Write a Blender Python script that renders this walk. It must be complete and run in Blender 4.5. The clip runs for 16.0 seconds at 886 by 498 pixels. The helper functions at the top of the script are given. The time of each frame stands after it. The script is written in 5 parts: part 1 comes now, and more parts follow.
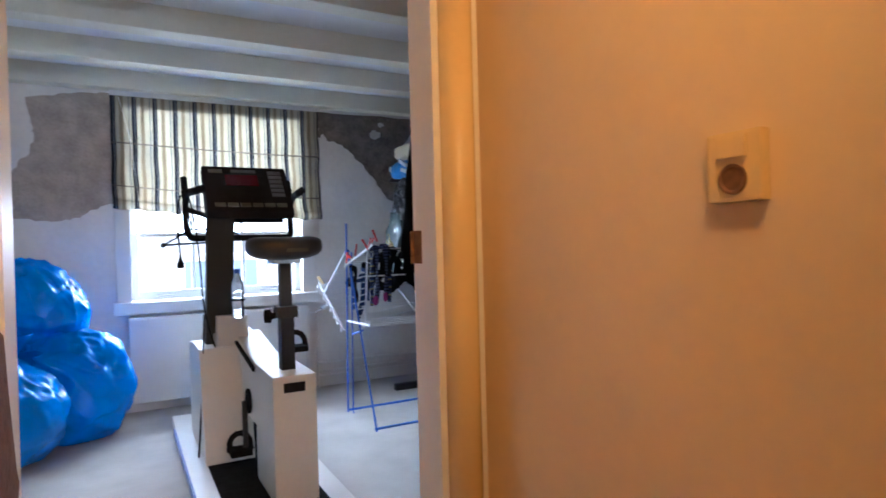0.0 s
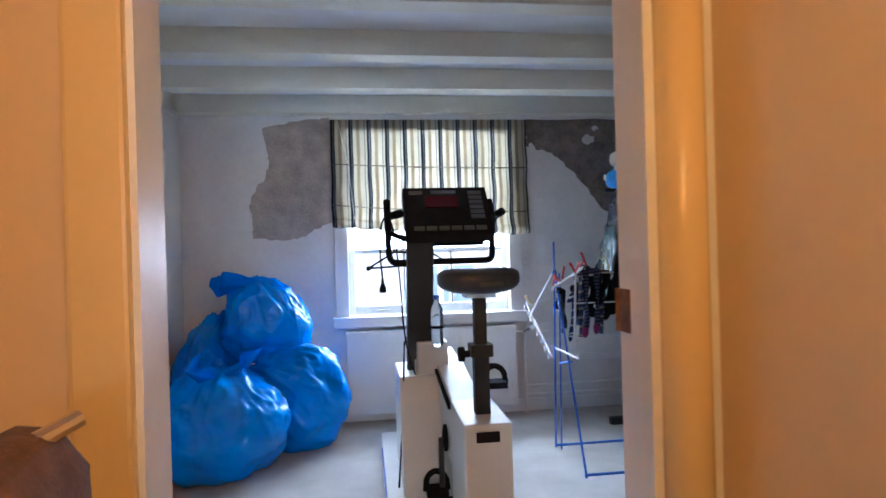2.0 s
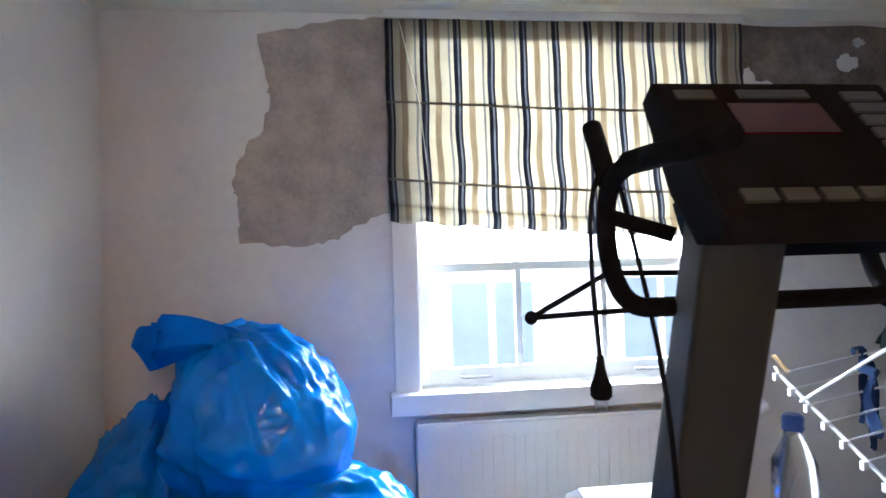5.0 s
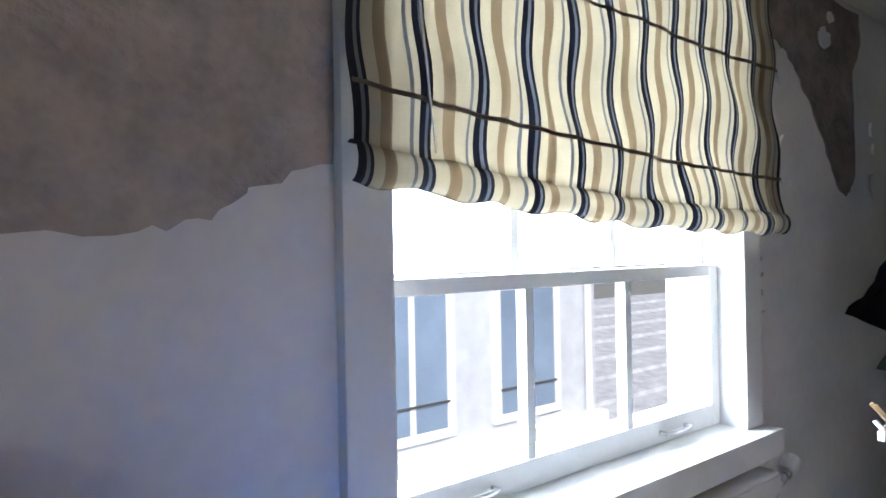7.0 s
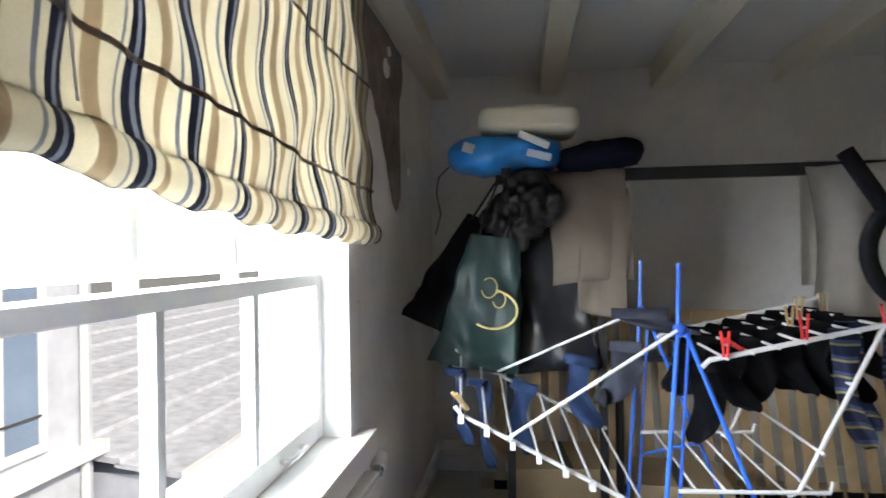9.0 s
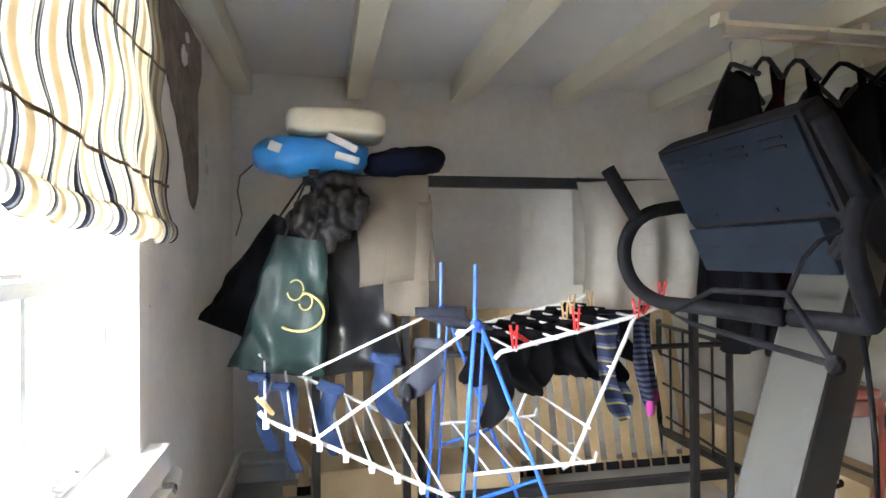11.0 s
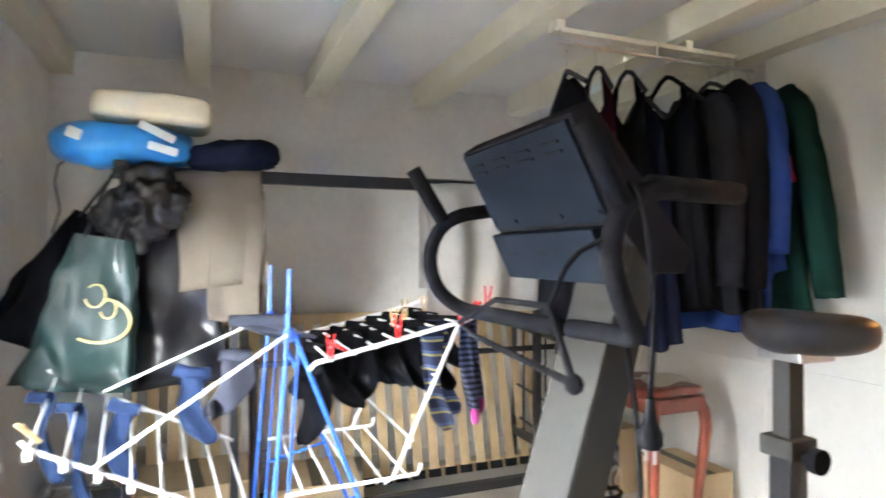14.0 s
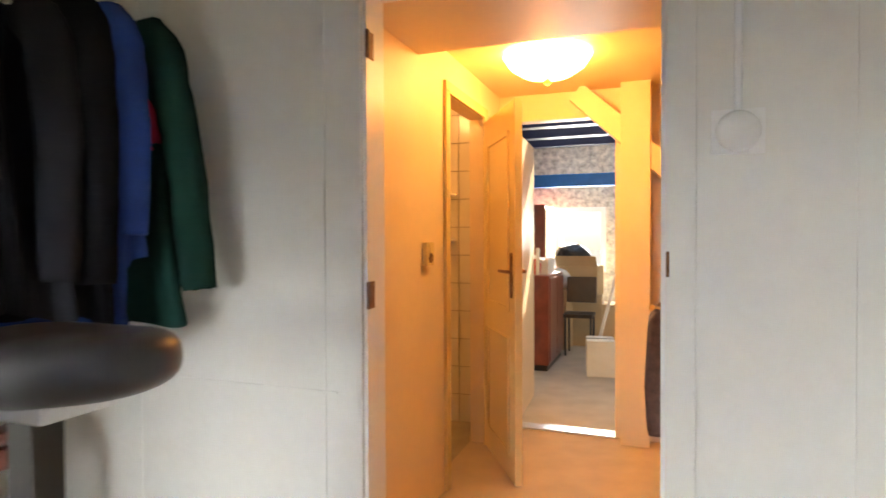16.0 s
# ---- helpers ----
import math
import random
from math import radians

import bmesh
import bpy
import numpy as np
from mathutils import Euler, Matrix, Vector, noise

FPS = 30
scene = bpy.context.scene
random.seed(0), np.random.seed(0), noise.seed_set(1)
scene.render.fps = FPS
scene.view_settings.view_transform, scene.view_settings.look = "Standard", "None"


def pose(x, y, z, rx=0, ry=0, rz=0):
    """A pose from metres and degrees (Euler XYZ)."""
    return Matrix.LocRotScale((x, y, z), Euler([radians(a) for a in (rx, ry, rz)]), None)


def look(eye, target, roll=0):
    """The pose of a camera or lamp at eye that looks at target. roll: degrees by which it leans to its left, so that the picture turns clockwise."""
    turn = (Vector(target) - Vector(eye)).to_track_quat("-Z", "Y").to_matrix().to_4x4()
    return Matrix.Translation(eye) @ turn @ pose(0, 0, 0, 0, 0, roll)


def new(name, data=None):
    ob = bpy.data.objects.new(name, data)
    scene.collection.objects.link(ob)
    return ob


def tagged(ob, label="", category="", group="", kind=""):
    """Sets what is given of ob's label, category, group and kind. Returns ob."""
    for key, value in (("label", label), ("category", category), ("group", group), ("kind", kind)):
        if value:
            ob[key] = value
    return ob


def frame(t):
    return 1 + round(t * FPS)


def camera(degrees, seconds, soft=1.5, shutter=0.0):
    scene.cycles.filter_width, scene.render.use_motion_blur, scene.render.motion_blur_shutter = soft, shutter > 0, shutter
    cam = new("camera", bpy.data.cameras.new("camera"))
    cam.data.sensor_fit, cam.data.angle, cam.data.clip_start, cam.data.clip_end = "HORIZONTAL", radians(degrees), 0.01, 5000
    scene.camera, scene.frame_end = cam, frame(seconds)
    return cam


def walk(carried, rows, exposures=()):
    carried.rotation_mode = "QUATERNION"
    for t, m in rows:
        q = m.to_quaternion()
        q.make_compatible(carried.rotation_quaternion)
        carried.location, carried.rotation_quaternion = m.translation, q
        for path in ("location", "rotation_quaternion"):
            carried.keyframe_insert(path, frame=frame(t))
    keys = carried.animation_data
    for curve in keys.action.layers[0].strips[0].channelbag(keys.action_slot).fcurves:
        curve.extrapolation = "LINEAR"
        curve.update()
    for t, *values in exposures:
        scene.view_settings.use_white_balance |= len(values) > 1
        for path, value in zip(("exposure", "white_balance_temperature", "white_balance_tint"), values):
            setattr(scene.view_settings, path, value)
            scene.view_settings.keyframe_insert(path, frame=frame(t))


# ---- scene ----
cam = camera(73.1, 16.0, soft=1.5, shutter=0.3)
PATH = [
    (0, (1.116, -4.798, 1.136), (2.065, -3.037, 1.12), -1.5),
    (0.5, (1.181, -4.728, 1.211), (1.878, -2.853, 1.204), -1.4),
    (1, (1.231, -4.728, 1.284), (1.752, -2.797, 1.281), -1.5),
    (1.5, (1.3, -4.698, 1.28), (1.687, -2.736, 1.282), -1.6),
    (2, (1.3, -4.502, 1.27), (1.561, -2.52, 1.267), -1.6),
    (2.5, (1.266, -4.133, 1.279), (1.431, -2.14, 1.271), -1.6),
    (3, (1.262, -3.719, 1.26), (1.388, -1.723, 1.251), -1.7),
    (3.5, (1.237, -3.335, 1.268), (1.311, -1.336, 1.263), -1.7),
    (4, (1.22, -2.91, 1.283), (1.269, -0.911, 1.283), -1.7),
    (4.5, (1.117, -2.605, 1.27), (1.2, -0.607, 1.295), -1.7),
    (5, (1.018, -2.36, 1.289), (1.241, -0.373, 1.327), -1.7),
    (5.2, (0.95, -2.24, 1.29), (1.26, -0.264, 1.325), -1.7),
    (7.5, (0.611, -0.691, 1.337), (2.11, 0.633, 1.353), -1.3),
    (8, (0.675, -0.575, 1.343), (2.456, 0.334, 1.36), -1.6),
    (8.5, (0.645, -0.545, 1.332), (2.568, 0.005, 1.338), -0.7),
    (9, (0.66, -0.549, 1.334), (2.642, -0.285, 1.343), -0.9),
    (9.5, (0.645, -0.555, 1.331), (2.645, -0.527, 1.339), -0.9),
    (10, (0.639, -0.545, 1.321), (2.632, -0.713, 1.334), -0.6),
    (12.5, (0.629, -0.525, 1.327), (2.571, -1.001, 1.341), -0.4),
    (13, (0.634, -0.534, 1.326), (2.572, -1.027, 1.341), -0.2),
    (13.5, (0.643, -0.61, 1.329), (2.572, -1.14, 1.342), -0.2),
    (14, (0.679, -0.771, 1.335), (2.54, -1.503, 1.349), -0.0),
    (14.5, (0.765, -0.943, 1.327), (2.393, -2.105, 1.332), -0.4),
    (15, (0.83, -1.09, 1.305), (2.102, -2.633, 1.312), -0.5),
    (15.5, (0.876, -1.278, 1.285), (1.835, -3.034, 1.296), -0.2),
    (16, (0.925, -1.525, 1.317), (1.607, -3.405, 1.283), -0.2),
]
walk(cam, [(t, look(eye, target, roll)) for t, eye, target, roll in PATH],
     [(0, 0.45, 5550, 10), (0.6, 0.28, 5500, 10), (2.0, 0.35, 5550, 10), (3.0, 0.65, 5900, 10), (5.0, 0.55, 6300, 10), (7.5, -0.4, 6600, 10), (8.0, -0.55, 6700, 10), (8.5, -0.45, 6800, 10),
      (9.0, -0.1, 7300, 10), (10.0, 0.65, 7600, 10), (12.5, 1.25, 7500, 10), (13.5, 1.4, 7500, 10), (14.0, 1.6, 7500, 10), (14.5, 1.7, 7450, 10), (15.0, 1.35, 7500, 10), (15.5, 1.3, 7700, 10), (16, 1.08, 7900, 10)])

# ---- world and lights ----
world = bpy.data.worlds.new("world")
scene.world = world
world.use_nodes = True
wn = world.node_tree.nodes
sky = wn.new("ShaderNodeTexSky")
sky.sky_type, sky.sun_disc = "NISHITA", False
sky.sun_elevation, sky.sun_rotation = radians(38), radians(150)
world.node_tree.links.new(sky.outputs[0], wn["Background"].inputs[0])
wn["Background"].inputs[1].default_value = 0.12


def lamp(name, kind, place, target, power, color, size=0.1, size_y=None):
    data = bpy.data.lights.new(name, kind)
    data.energy, data.color = power, color
    if kind == "AREA":
        data.size = size
        if size_y:
            data.shape, data.size_y = "RECTANGLE", size_y
    elif kind == "POINT":
        data.shadow_soft_size = size
    ob = new(name, data)
    ob.matrix_basis = look(place, target)
    return ob


sun = lamp("sun", "SUN", (0, 0, 20), (6.5, 11.0, 10.0), 5.0, (1.0, 0.94, 0.86))
sun.data.angle = radians(0.6)
lamp("sky_in_window", "AREA", (2.0, 0.8, 1.62), (1.9, -2.5, 1.0), 600, (0.72, 0.83, 1.0), 6.4, 0.75)
# fill lamp outside the window, added only to brighten the east wall
lamp("western_window_fill", "AREA", (-0.7, 1.6, 1.3), (4.2, -1.5, 1.25), 290, (0.78, 0.87, 1.0), 1.6, 1.0)
lamp("hall_bulb", "POINT", (1.49, -4.72, 2.12), (1.49, -4.72, 0), 13.5, (1.0, 0.32, 0.05), 0.06)
# added warm bulb, out of view, so the tiles behind door_2 aren't black
lamp("added_bathroom_bulb", "POINT", (2.5, -4.75, 2.3), (2.5, -4.75, 0), 6, (1.0, 0.5, 0.18), 0.05)
lamp("sky_in_attic_window", "AREA", (2.2, -9.9, 1.3), (1.7, -6.0, 0.8), 110, (0.9, 0.95, 1.0), 1.2, 0.9)

# ---- materials ----


def mat(name, color, rough=0.6, metal=0.0, vary=0.12, scale=6.0, fine=60.0, bump=0.02, trans=0.0, coat=0.0, emit=None):
    m = bpy.data.materials.new(name)
    m.use_nodes = True
    nt = m.node_tree
    b = nt.nodes["Principled BSDF"]
    b.inputs["Roughness"].default_value = rough
    b.inputs["Metallic"].default_value = metal
    b.inputs["Coat Weight"].default_value = coat
    if rough >= 0.95:
        b.inputs["Specular IOR Level"].default_value = 0.04
    tc = nt.nodes.new("ShaderNodeTexCoord")
    n1 = nt.nodes.new("ShaderNodeTexNoise")
    n1.inputs["Scale"].default_value, n1.inputs["Detail"].default_value = scale, 5
    n2 = nt.nodes.new("ShaderNodeTexNoise")
    n2.inputs["Scale"].default_value, n2.inputs["Detail"].default_value = fine, 3
    mx = nt.nodes.new("ShaderNodeMix")
    mx.data_type = "RGBA"
    mx.inputs[6].default_value = (*[c * (1 - vary) for c in color], 1)
    mx.inputs[7].default_value = (*[min(1, c * (1 + vary)) for c in color], 1)
    ad = nt.nodes.new("ShaderNodeMath")
    ad.operation = "MULTIPLY_ADD"
    ad.inputs[1].default_value = 0.35
    nt.links.new(tc.outputs["Object"], n1.inputs["Vector"])
    nt.links.new(tc.outputs["Object"], n2.inputs["Vector"])
    nt.links.new(n2.outputs[0], ad.inputs[0])
    nt.links.new(n1.outputs[0], ad.inputs[2])
    mr = nt.nodes.new("ShaderNodeMapRange")
    mr.inputs[1].default_value, mr.inputs[2].default_value = 0.4, 0.95
    nt.links.new(ad.outputs[0], mr.inputs[0])
    nt.links.new(mr.outputs[0], mx.inputs[0])
    nt.links.new(mx.outputs[2], b.inputs["Base Color"])
    if bump:
        bp = nt.nodes.new("ShaderNodeBump")
        bp.inputs["Strength"].default_value, bp.inputs["Distance"].default_value = min(1, bump * 10), bump * 0.1
        nt.links.new(ad.outputs[0], bp.inputs["Height"])
        nt.links.new(bp.outputs[0], b.inputs["Normal"])
    if trans:
        tl = nt.nodes.new("ShaderNodeBsdfTranslucent")
        ms = nt.nodes.new("ShaderNodeMixShader")
        ms.inputs[0].default_value = trans
        nt.links.new(mx.outputs[2], tl.inputs[0])
        nt.links.new(b.outputs[0], ms.inputs[1])
        nt.links.new(tl.outputs[0], ms.inputs[2])
        nt.links.new(ms.outputs[0], nt.nodes["Material Output"].inputs[0])
    if emit:
        b.inputs["Emission Color"].default_value = (*emit[:3], 1)
        b.inputs["Emission Strength"].default_value = emit[3]
    return m


def stripe_mat(name, stops, period, axis, offset=0.0, trans=0.0, rough=0.9, warp=0.0):
    """Woven stripes across one axis: stops are (place from 0 to 1, colour)."""
    m = mat(name, (0.8, 0.8, 0.8), rough, fine=300.0, bump=0.02, trans=trans)
    nt = m.node_tree
    tc = nt.nodes.new("ShaderNodeTexCoord")
    sp = nt.nodes.new("ShaderNodeSeparateXYZ")
    a = nt.nodes.new("ShaderNodeMath")
    a.operation, a.inputs[1].default_value = "ADD", offset
    d = nt.nodes.new("ShaderNodeMath")
    d.operation, d.inputs[1].default_value = "DIVIDE", period
    f = nt.nodes.new("ShaderNodeMath")
    f.operation = "FRACT"
    r = nt.nodes.new("ShaderNodeValToRGB")
    r.color_ramp.interpolation = "CONSTANT"
    while len(r.color_ramp.elements) < len(stops):
        r.color_ramp.elements.new(0.5)
    for e, (p, c) in zip(r.color_ramp.elements, stops):
        e.position, e.color = p, (*c, 1)
    mx = [n for n in nt.nodes if n.bl_idname == "ShaderNodeMix"][0]
    tint = nt.nodes.new("ShaderNodeMix")
    tint.data_type, tint.blend_type = "RGBA", "MULTIPLY"
    tint.inputs[0].default_value = 1.0
    nt.links.new(tc.outputs["UV"], sp.inputs[0])
    nt.links.new(sp.outputs[axis], a.inputs[0])
    nt.links.new(a.outputs[0], d.inputs[0])
    nt.links.new(d.outputs[0], f.inputs[0])
    nt.links.new(f.outputs[0], r.inputs[0])
    nt.links.new(r.outputs[0], tint.inputs[6])
    nt.links.new(mx.outputs[2], tint.inputs[7])
    nt.links.new(tint.outputs[2], nt.nodes["Principled BSDF"].inputs["Base Color"])
    for n in nt.nodes:
        if n.bl_idname == "ShaderNodeBsdfTranslucent":
            nt.links.new(tint.outputs[2], n.inputs[0])
    return m


def glass_mat(name, color=(1, 1, 1), rough=0.0, ior=1.45):
    m = bpy.data.materials.new(name)
    m.use_nodes = True
    b = m.node_tree.nodes["Principled BSDF"]
    b.inputs["Base Color"].default_value = (*color, 1)
    b.inputs["Transmission Weight"].default_value = 1.0
    b.inputs["Roughness"].default_value = rough
    b.inputs["IOR"].default_value = ior
    return m


M = {
    "plaster": mat("painted_plaster", (0.8, 0.785, 0.76), 0.75, vary=0.12, scale=2.2, fine=25, bump=0.05),
    "bare": mat("bare_plaster", (0.43, 0.37, 0.325), 0.9, vary=0.3, scale=8, fine=55, bump=0.16),
    "damp": mat("damp_plaster", (0.2, 0.17, 0.15), 0.9, vary=0.6, scale=9, fine=45, bump=0.14),
    "panel": mat("gloss_panel_paint", (0.76, 0.75, 0.7), 0.42, vary=0.06, scale=1.5, fine=20, bump=0.015),
    "ceil": mat("ceiling_paint", (0.82, 0.82, 0.82), 0.7, vary=0.05, scale=2, bump=0.02),
    "beam": mat("cream_beam_paint", (0.8, 0.77, 0.65), 0.5, vary=0.07, scale=3, bump=0.03),
    "carpet": mat("beige_carpet", (0.57, 0.54, 0.49), 0.95, vary=0.14, scale=4, fine=260, bump=0.1),
    "hallfloor": mat("hall_carpet", (0.52, 0.42, 0.32), 0.9, vary=0.12, scale=5, fine=240, bump=0.08),
    "hallwall": mat("hall_wall_paint", (0.72, 0.57, 0.38), 0.5, vary=0.05, scale=2.5, fine=30, bump=0.02),
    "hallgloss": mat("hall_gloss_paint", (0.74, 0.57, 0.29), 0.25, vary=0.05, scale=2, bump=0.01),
    "white": mat("white_gloss_paint", (0.8, 0.8, 0.78), 0.35, vary=0.05, scale=5, bump=0.02),
    "rad": mat("radiator_enamel", (0.76, 0.75, 0.72), 0.35, vary=0.04, scale=4, bump=0.005),
    "steel": mat("steel", (0.6, 0.6, 0.6), 0.3, 1.0, vary=0.1, bump=0.005),
    "chrome": mat("chrome", (0.8, 0.8, 0.8), 0.12, 1.0, vary=0.05, bump=0.0),
    "rust": mat("rusty_steel", (0.2, 0.1, 0.05), 0.6, 0.5, vary=0.4, scale=30, bump=0.03),
    "blackmetal": mat("black_metal", (0.025, 0.025, 0.028), 0.45, 0.3, vary=0.3, scale=12, bump=0.01),
    "rubber": mat("black_foam", (0.014, 0.014, 0.016), 0.95, vary=0.3, scale=25, fine=200, bump=0.03),
    "vinyl": mat("black_vinyl", (0.03, 0.027, 0.028), 0.35, vary=0.25, scale=14, fine=220, bump=0.02),
    "console": mat("console_plastic", (0.018, 0.016, 0.018), 0.95, vary=0.2, scale=10, fine=250, bump=0.02),
    "consoleback": mat("grey_plastic", (0.012, 0.016, 0.023), 0.95, vary=0.15, scale=9, fine=250, bump=0.02),
    "red": mat("dark_red_display", (0.07, 0.004, 0.008), 0.25, vary=0.15, bump=0.0),
    "redplastic": mat("red_plastic", (0.6, 0.03, 0.03), 0.4, vary=0.1, bump=0.0),
    "label": mat("pale_label", (0.075, 0.068, 0.042), 0.5, vary=0.15, bump=0.0),
    "grey": mat("grey_label", (0.07, 0.07, 0.075), 0.5, vary=0.15, bump=0.0),
    "column": mat("grey_brown_metal_paint", (0.028, 0.026, 0.021), 0.7, 0.0, vary=0.1, scale=4, bump=0.005),
    "bikewhite": mat("cream_metal_paint", (0.72, 0.69, 0.62), 0.35, vary=0.06, scale=4, bump=0.01),
    "bag": mat("blue_plastic_film", (0.0, 0.25, 0.83), 0.12, vary=0.15, scale=5, fine=14, bump=0.015, trans=0.12),
    "clear": glass_mat("clear_plastic", (0.95, 0.97, 1.0), 0.05, 1.3),
    "glass": glass_mat("window_glass", (1, 1, 1), 0.0, 1.05),
    "bluecap": mat("blue_plastic", (0.02, 0.08, 0.4), 0.4, bump=0.0),
    "bluetube": mat("blue_coated_tube", (0.02, 0.13, 0.6), 0.35, vary=0.1, bump=0.0),
    "whitetube": mat("white_coated_tube", (0.8, 0.8, 0.8), 0.35, vary=0.05, bump=0.0),
    "sockblue": mat("blue_grey_knit", (0.028, 0.05, 0.115), 0.95, vary=0.25, scale=14, fine=260, bump=0.08),
    "sockgrey": mat("grey_knit", (0.07, 0.075, 0.1), 0.95, vary=0.2, scale=14, fine=260, bump=0.08),
    "sockblack": mat("black_knit", (0.014, 0.014, 0.017), 0.95, vary=0.3, scale=14, fine=260, bump=0.08),
    "pink": mat("magenta_knit", (0.35, 0.05, 0.2), 0.95, vary=0.2, fine=260, bump=0.05),
    "peg": mat("wooden_peg", (0.5, 0.34, 0.17), 0.7, vary=0.15, scale=30, bump=0.01),
    "pine": mat("pale_pine_slat", (0.62, 0.45, 0.26), 0.55, vary=0.15, scale=6, fine=40, bump=0.02),
    "mahogany": mat("red_brown_wood", (0.22, 0.05, 0.03), 0.3, vary=0.3, scale=8, fine=50, bump=0.02, coat=0.3),
    "card": mat("brown_cardboard", (0.5, 0.37, 0.22), 0.85, vary=0.1, scale=5, fine=70, bump=0.02),
    "greenbag": mat("dark_green_laminate", (0.006, 0.026, 0.025), 0.5, vary=0.25, scale=5, fine=18, bump=0.09),
    "gold": mat("gold_print", (0.5, 0.4, 0.16), 0.4, vary=0.1, bump=0.0),
    "blackbag": mat("black_plastic_film", (0.007, 0.007, 0.009), 0.32, vary=0.3, scale=7, fine=24, bump=0.06),
    "blackcloth": mat("black_cloth", (0.007, 0.007, 0.009), 0.95, vary=0.3, scale=7, fine=200, bump=0.06),
    "navy": mat("navy_cloth", (0.011, 0.014, 0.032), 0.95, vary=0.25, scale=7, fine=200, bump=0.06),
    "wine": mat("wine_red_cloth", (0.045, 0.008, 0.02), 0.95, vary=0.25, scale=7, fine=200, bump=0.06),
    "denim": mat("blue_cloth", (0.02, 0.05, 0.19), 0.95, vary=0.2, scale=7, fine=200, bump=0.06),
    "greencloth": mat("dark_green_cloth", (0.008, 0.034, 0.027), 0.95, vary=0.2, scale=7, fine=200, bump=0.06),
    "redcloth": mat("red_cloth", (0.4, 0.02, 0.05), 0.95, vary=0.2, fine=200, bump=0.06),
    "greycloth": mat("grey_cloth", (0.016, 0.016, 0.02), 0.95, vary=0.2, fine=200, bump=0.06),
    "beigecloth": mat("taupe_cloth", (0.32, 0.27, 0.22), 0.95, vary=0.12, scale=8, fine=220, bump=0.06),
    "towel": mat("cream_terry", (0.82, 0.79, 0.74), 1.0, vary=0.08, scale=12, fine=320, bump=0.15, trans=0.1),
    "foam": mat("cream_foam", (0.75, 0.68, 0.53), 0.95, vary=0.06, scale=6, fine=120, bump=0.04),
    "skyblue": mat("bright_blue_film", (0.02, 0.3, 0.75), 0.3, vary=0.15, scale=6, fine=20, bump=0.05),
    "brownpad": mat("brown_woven_upholstery", (0.11, 0.06, 0.045), 0.9, vary=0.4, scale=35, fine=180, bump=0.1),
    "tile": mat("white_wall_tile", (0.75, 0.7, 0.6), 0.2, vary=0.05, scale=3, bump=0.005),
    "grout": mat("grey_grout", (0.35, 0.31, 0.25), 0.9, vary=0.15, bump=0.02),
    "lampglass": mat("lit_opal_glass", (0.9, 0.8, 0.6), 0.4, vary=0.02, bump=0.0, emit=(1.0, 0.66, 0.25, 9.0)),
    "darkblue": mat("dark_blue_gloss_paint", (0.008, 0.016, 0.06), 0.4, vary=0.2, bump=0.02),
    "midblue": mat("bright_blue_gloss_paint", (0.02, 0.2, 0.6), 0.4, vary=0.15, bump=0.02),
    "brick": mat("grey_brick_paint", (0.5, 0.53, 0.6), 0.85, vary=0.15, scale=3, fine=40, bump=0.05),
    "rooftile": mat("weathered_roof", (0.5, 0.52, 0.57), 0.9, vary=0.25, scale=4, fine=30, bump=0.05),
    "darkglass": mat("dark_window_glass", (0.2, 0.27, 0.38), 0.1, vary=0.2, scale=1, bump=0.0),
    "ground": mat("outdoor_paving", (0.25, 0.25, 0.24), 0.9, vary=0.2, scale=0.5, fine=8, bump=0.05),
    "paper": mat("paper", (0.7, 0.68, 0.62), 0.8, vary=0.08, bump=0.01),
    "pattern": mat("speckled_wallpaper", (0.55, 0.52, 0.44), 0.8, vary=0.6, scale=14, fine=40, bump=0.02),
}
NAVY, GREYB, CREAM, BEIGE = (0.03, 0.036, 0.06), (0.24, 0.25, 0.27), (0.6, 0.55, 0.43), (0.36, 0.29, 0.2)
M["blind"] = stripe_mat("striped_blind_cloth", [(0, NAVY), (0.11, GREYB), (0.17, NAVY), (0.23, CREAM), (0.42, BEIGE), (0.6, CREAM), (0.84, GREYB), (0.9, CREAM)], 0.133, 0, trans=0.008)
M["stripesock"] = stripe_mat("striped_knit", [(0, (0.03, 0.04, 0.1)), (0.62, (0.1, 0.14, 0.28)), (0.85, (0.55, 0.45, 0.2))], 0.045, 1)
M["stripesock2"] = stripe_mat("fine_striped_knit", [(0, (0.02, 0.025, 0.05)), (0.5, (0.12, 0.14, 0.26))], 0.018, 1)

# ---- mesh helpers ----


def part(name, bm, material, parent=None, label="", smooth=False, bevel=0.0):
    if bevel:
        bmesh.ops.bevel(bm, geom=bm.edges[:], offset=bevel, segments=2, profile=0.7, affect="EDGES", clamp_overlap=True)
    me = bpy.data.meshes.new(name)
    bmesh.ops.recalc_face_normals(bm, faces=bm.faces[:])
    bm.to_mesh(me)
    bm.free()
    me.materials.append(M[material] if isinstance(material, str) else material)
    if smooth:
        for p in me.polygons:
            p.use_smooth = True
    ob = new(name, me)
    if parent:
        ob.parent = parent
        if parent.type == "EMPTY":
            ob.matrix_parent_inverse = Matrix.Translation(-Vector(parent.location))
    if label:
        tagged(ob, label)
    return ob


def thing(name, place, label, category, group="", kind=""):
    ob = new(name)
    ob.empty_display_size = 0.05
    ob.location = place
    return tagged(ob, label, category, group, kind)


def setting(ob, label="", category=""):
    return tagged(ob, label, category, "", "structure")


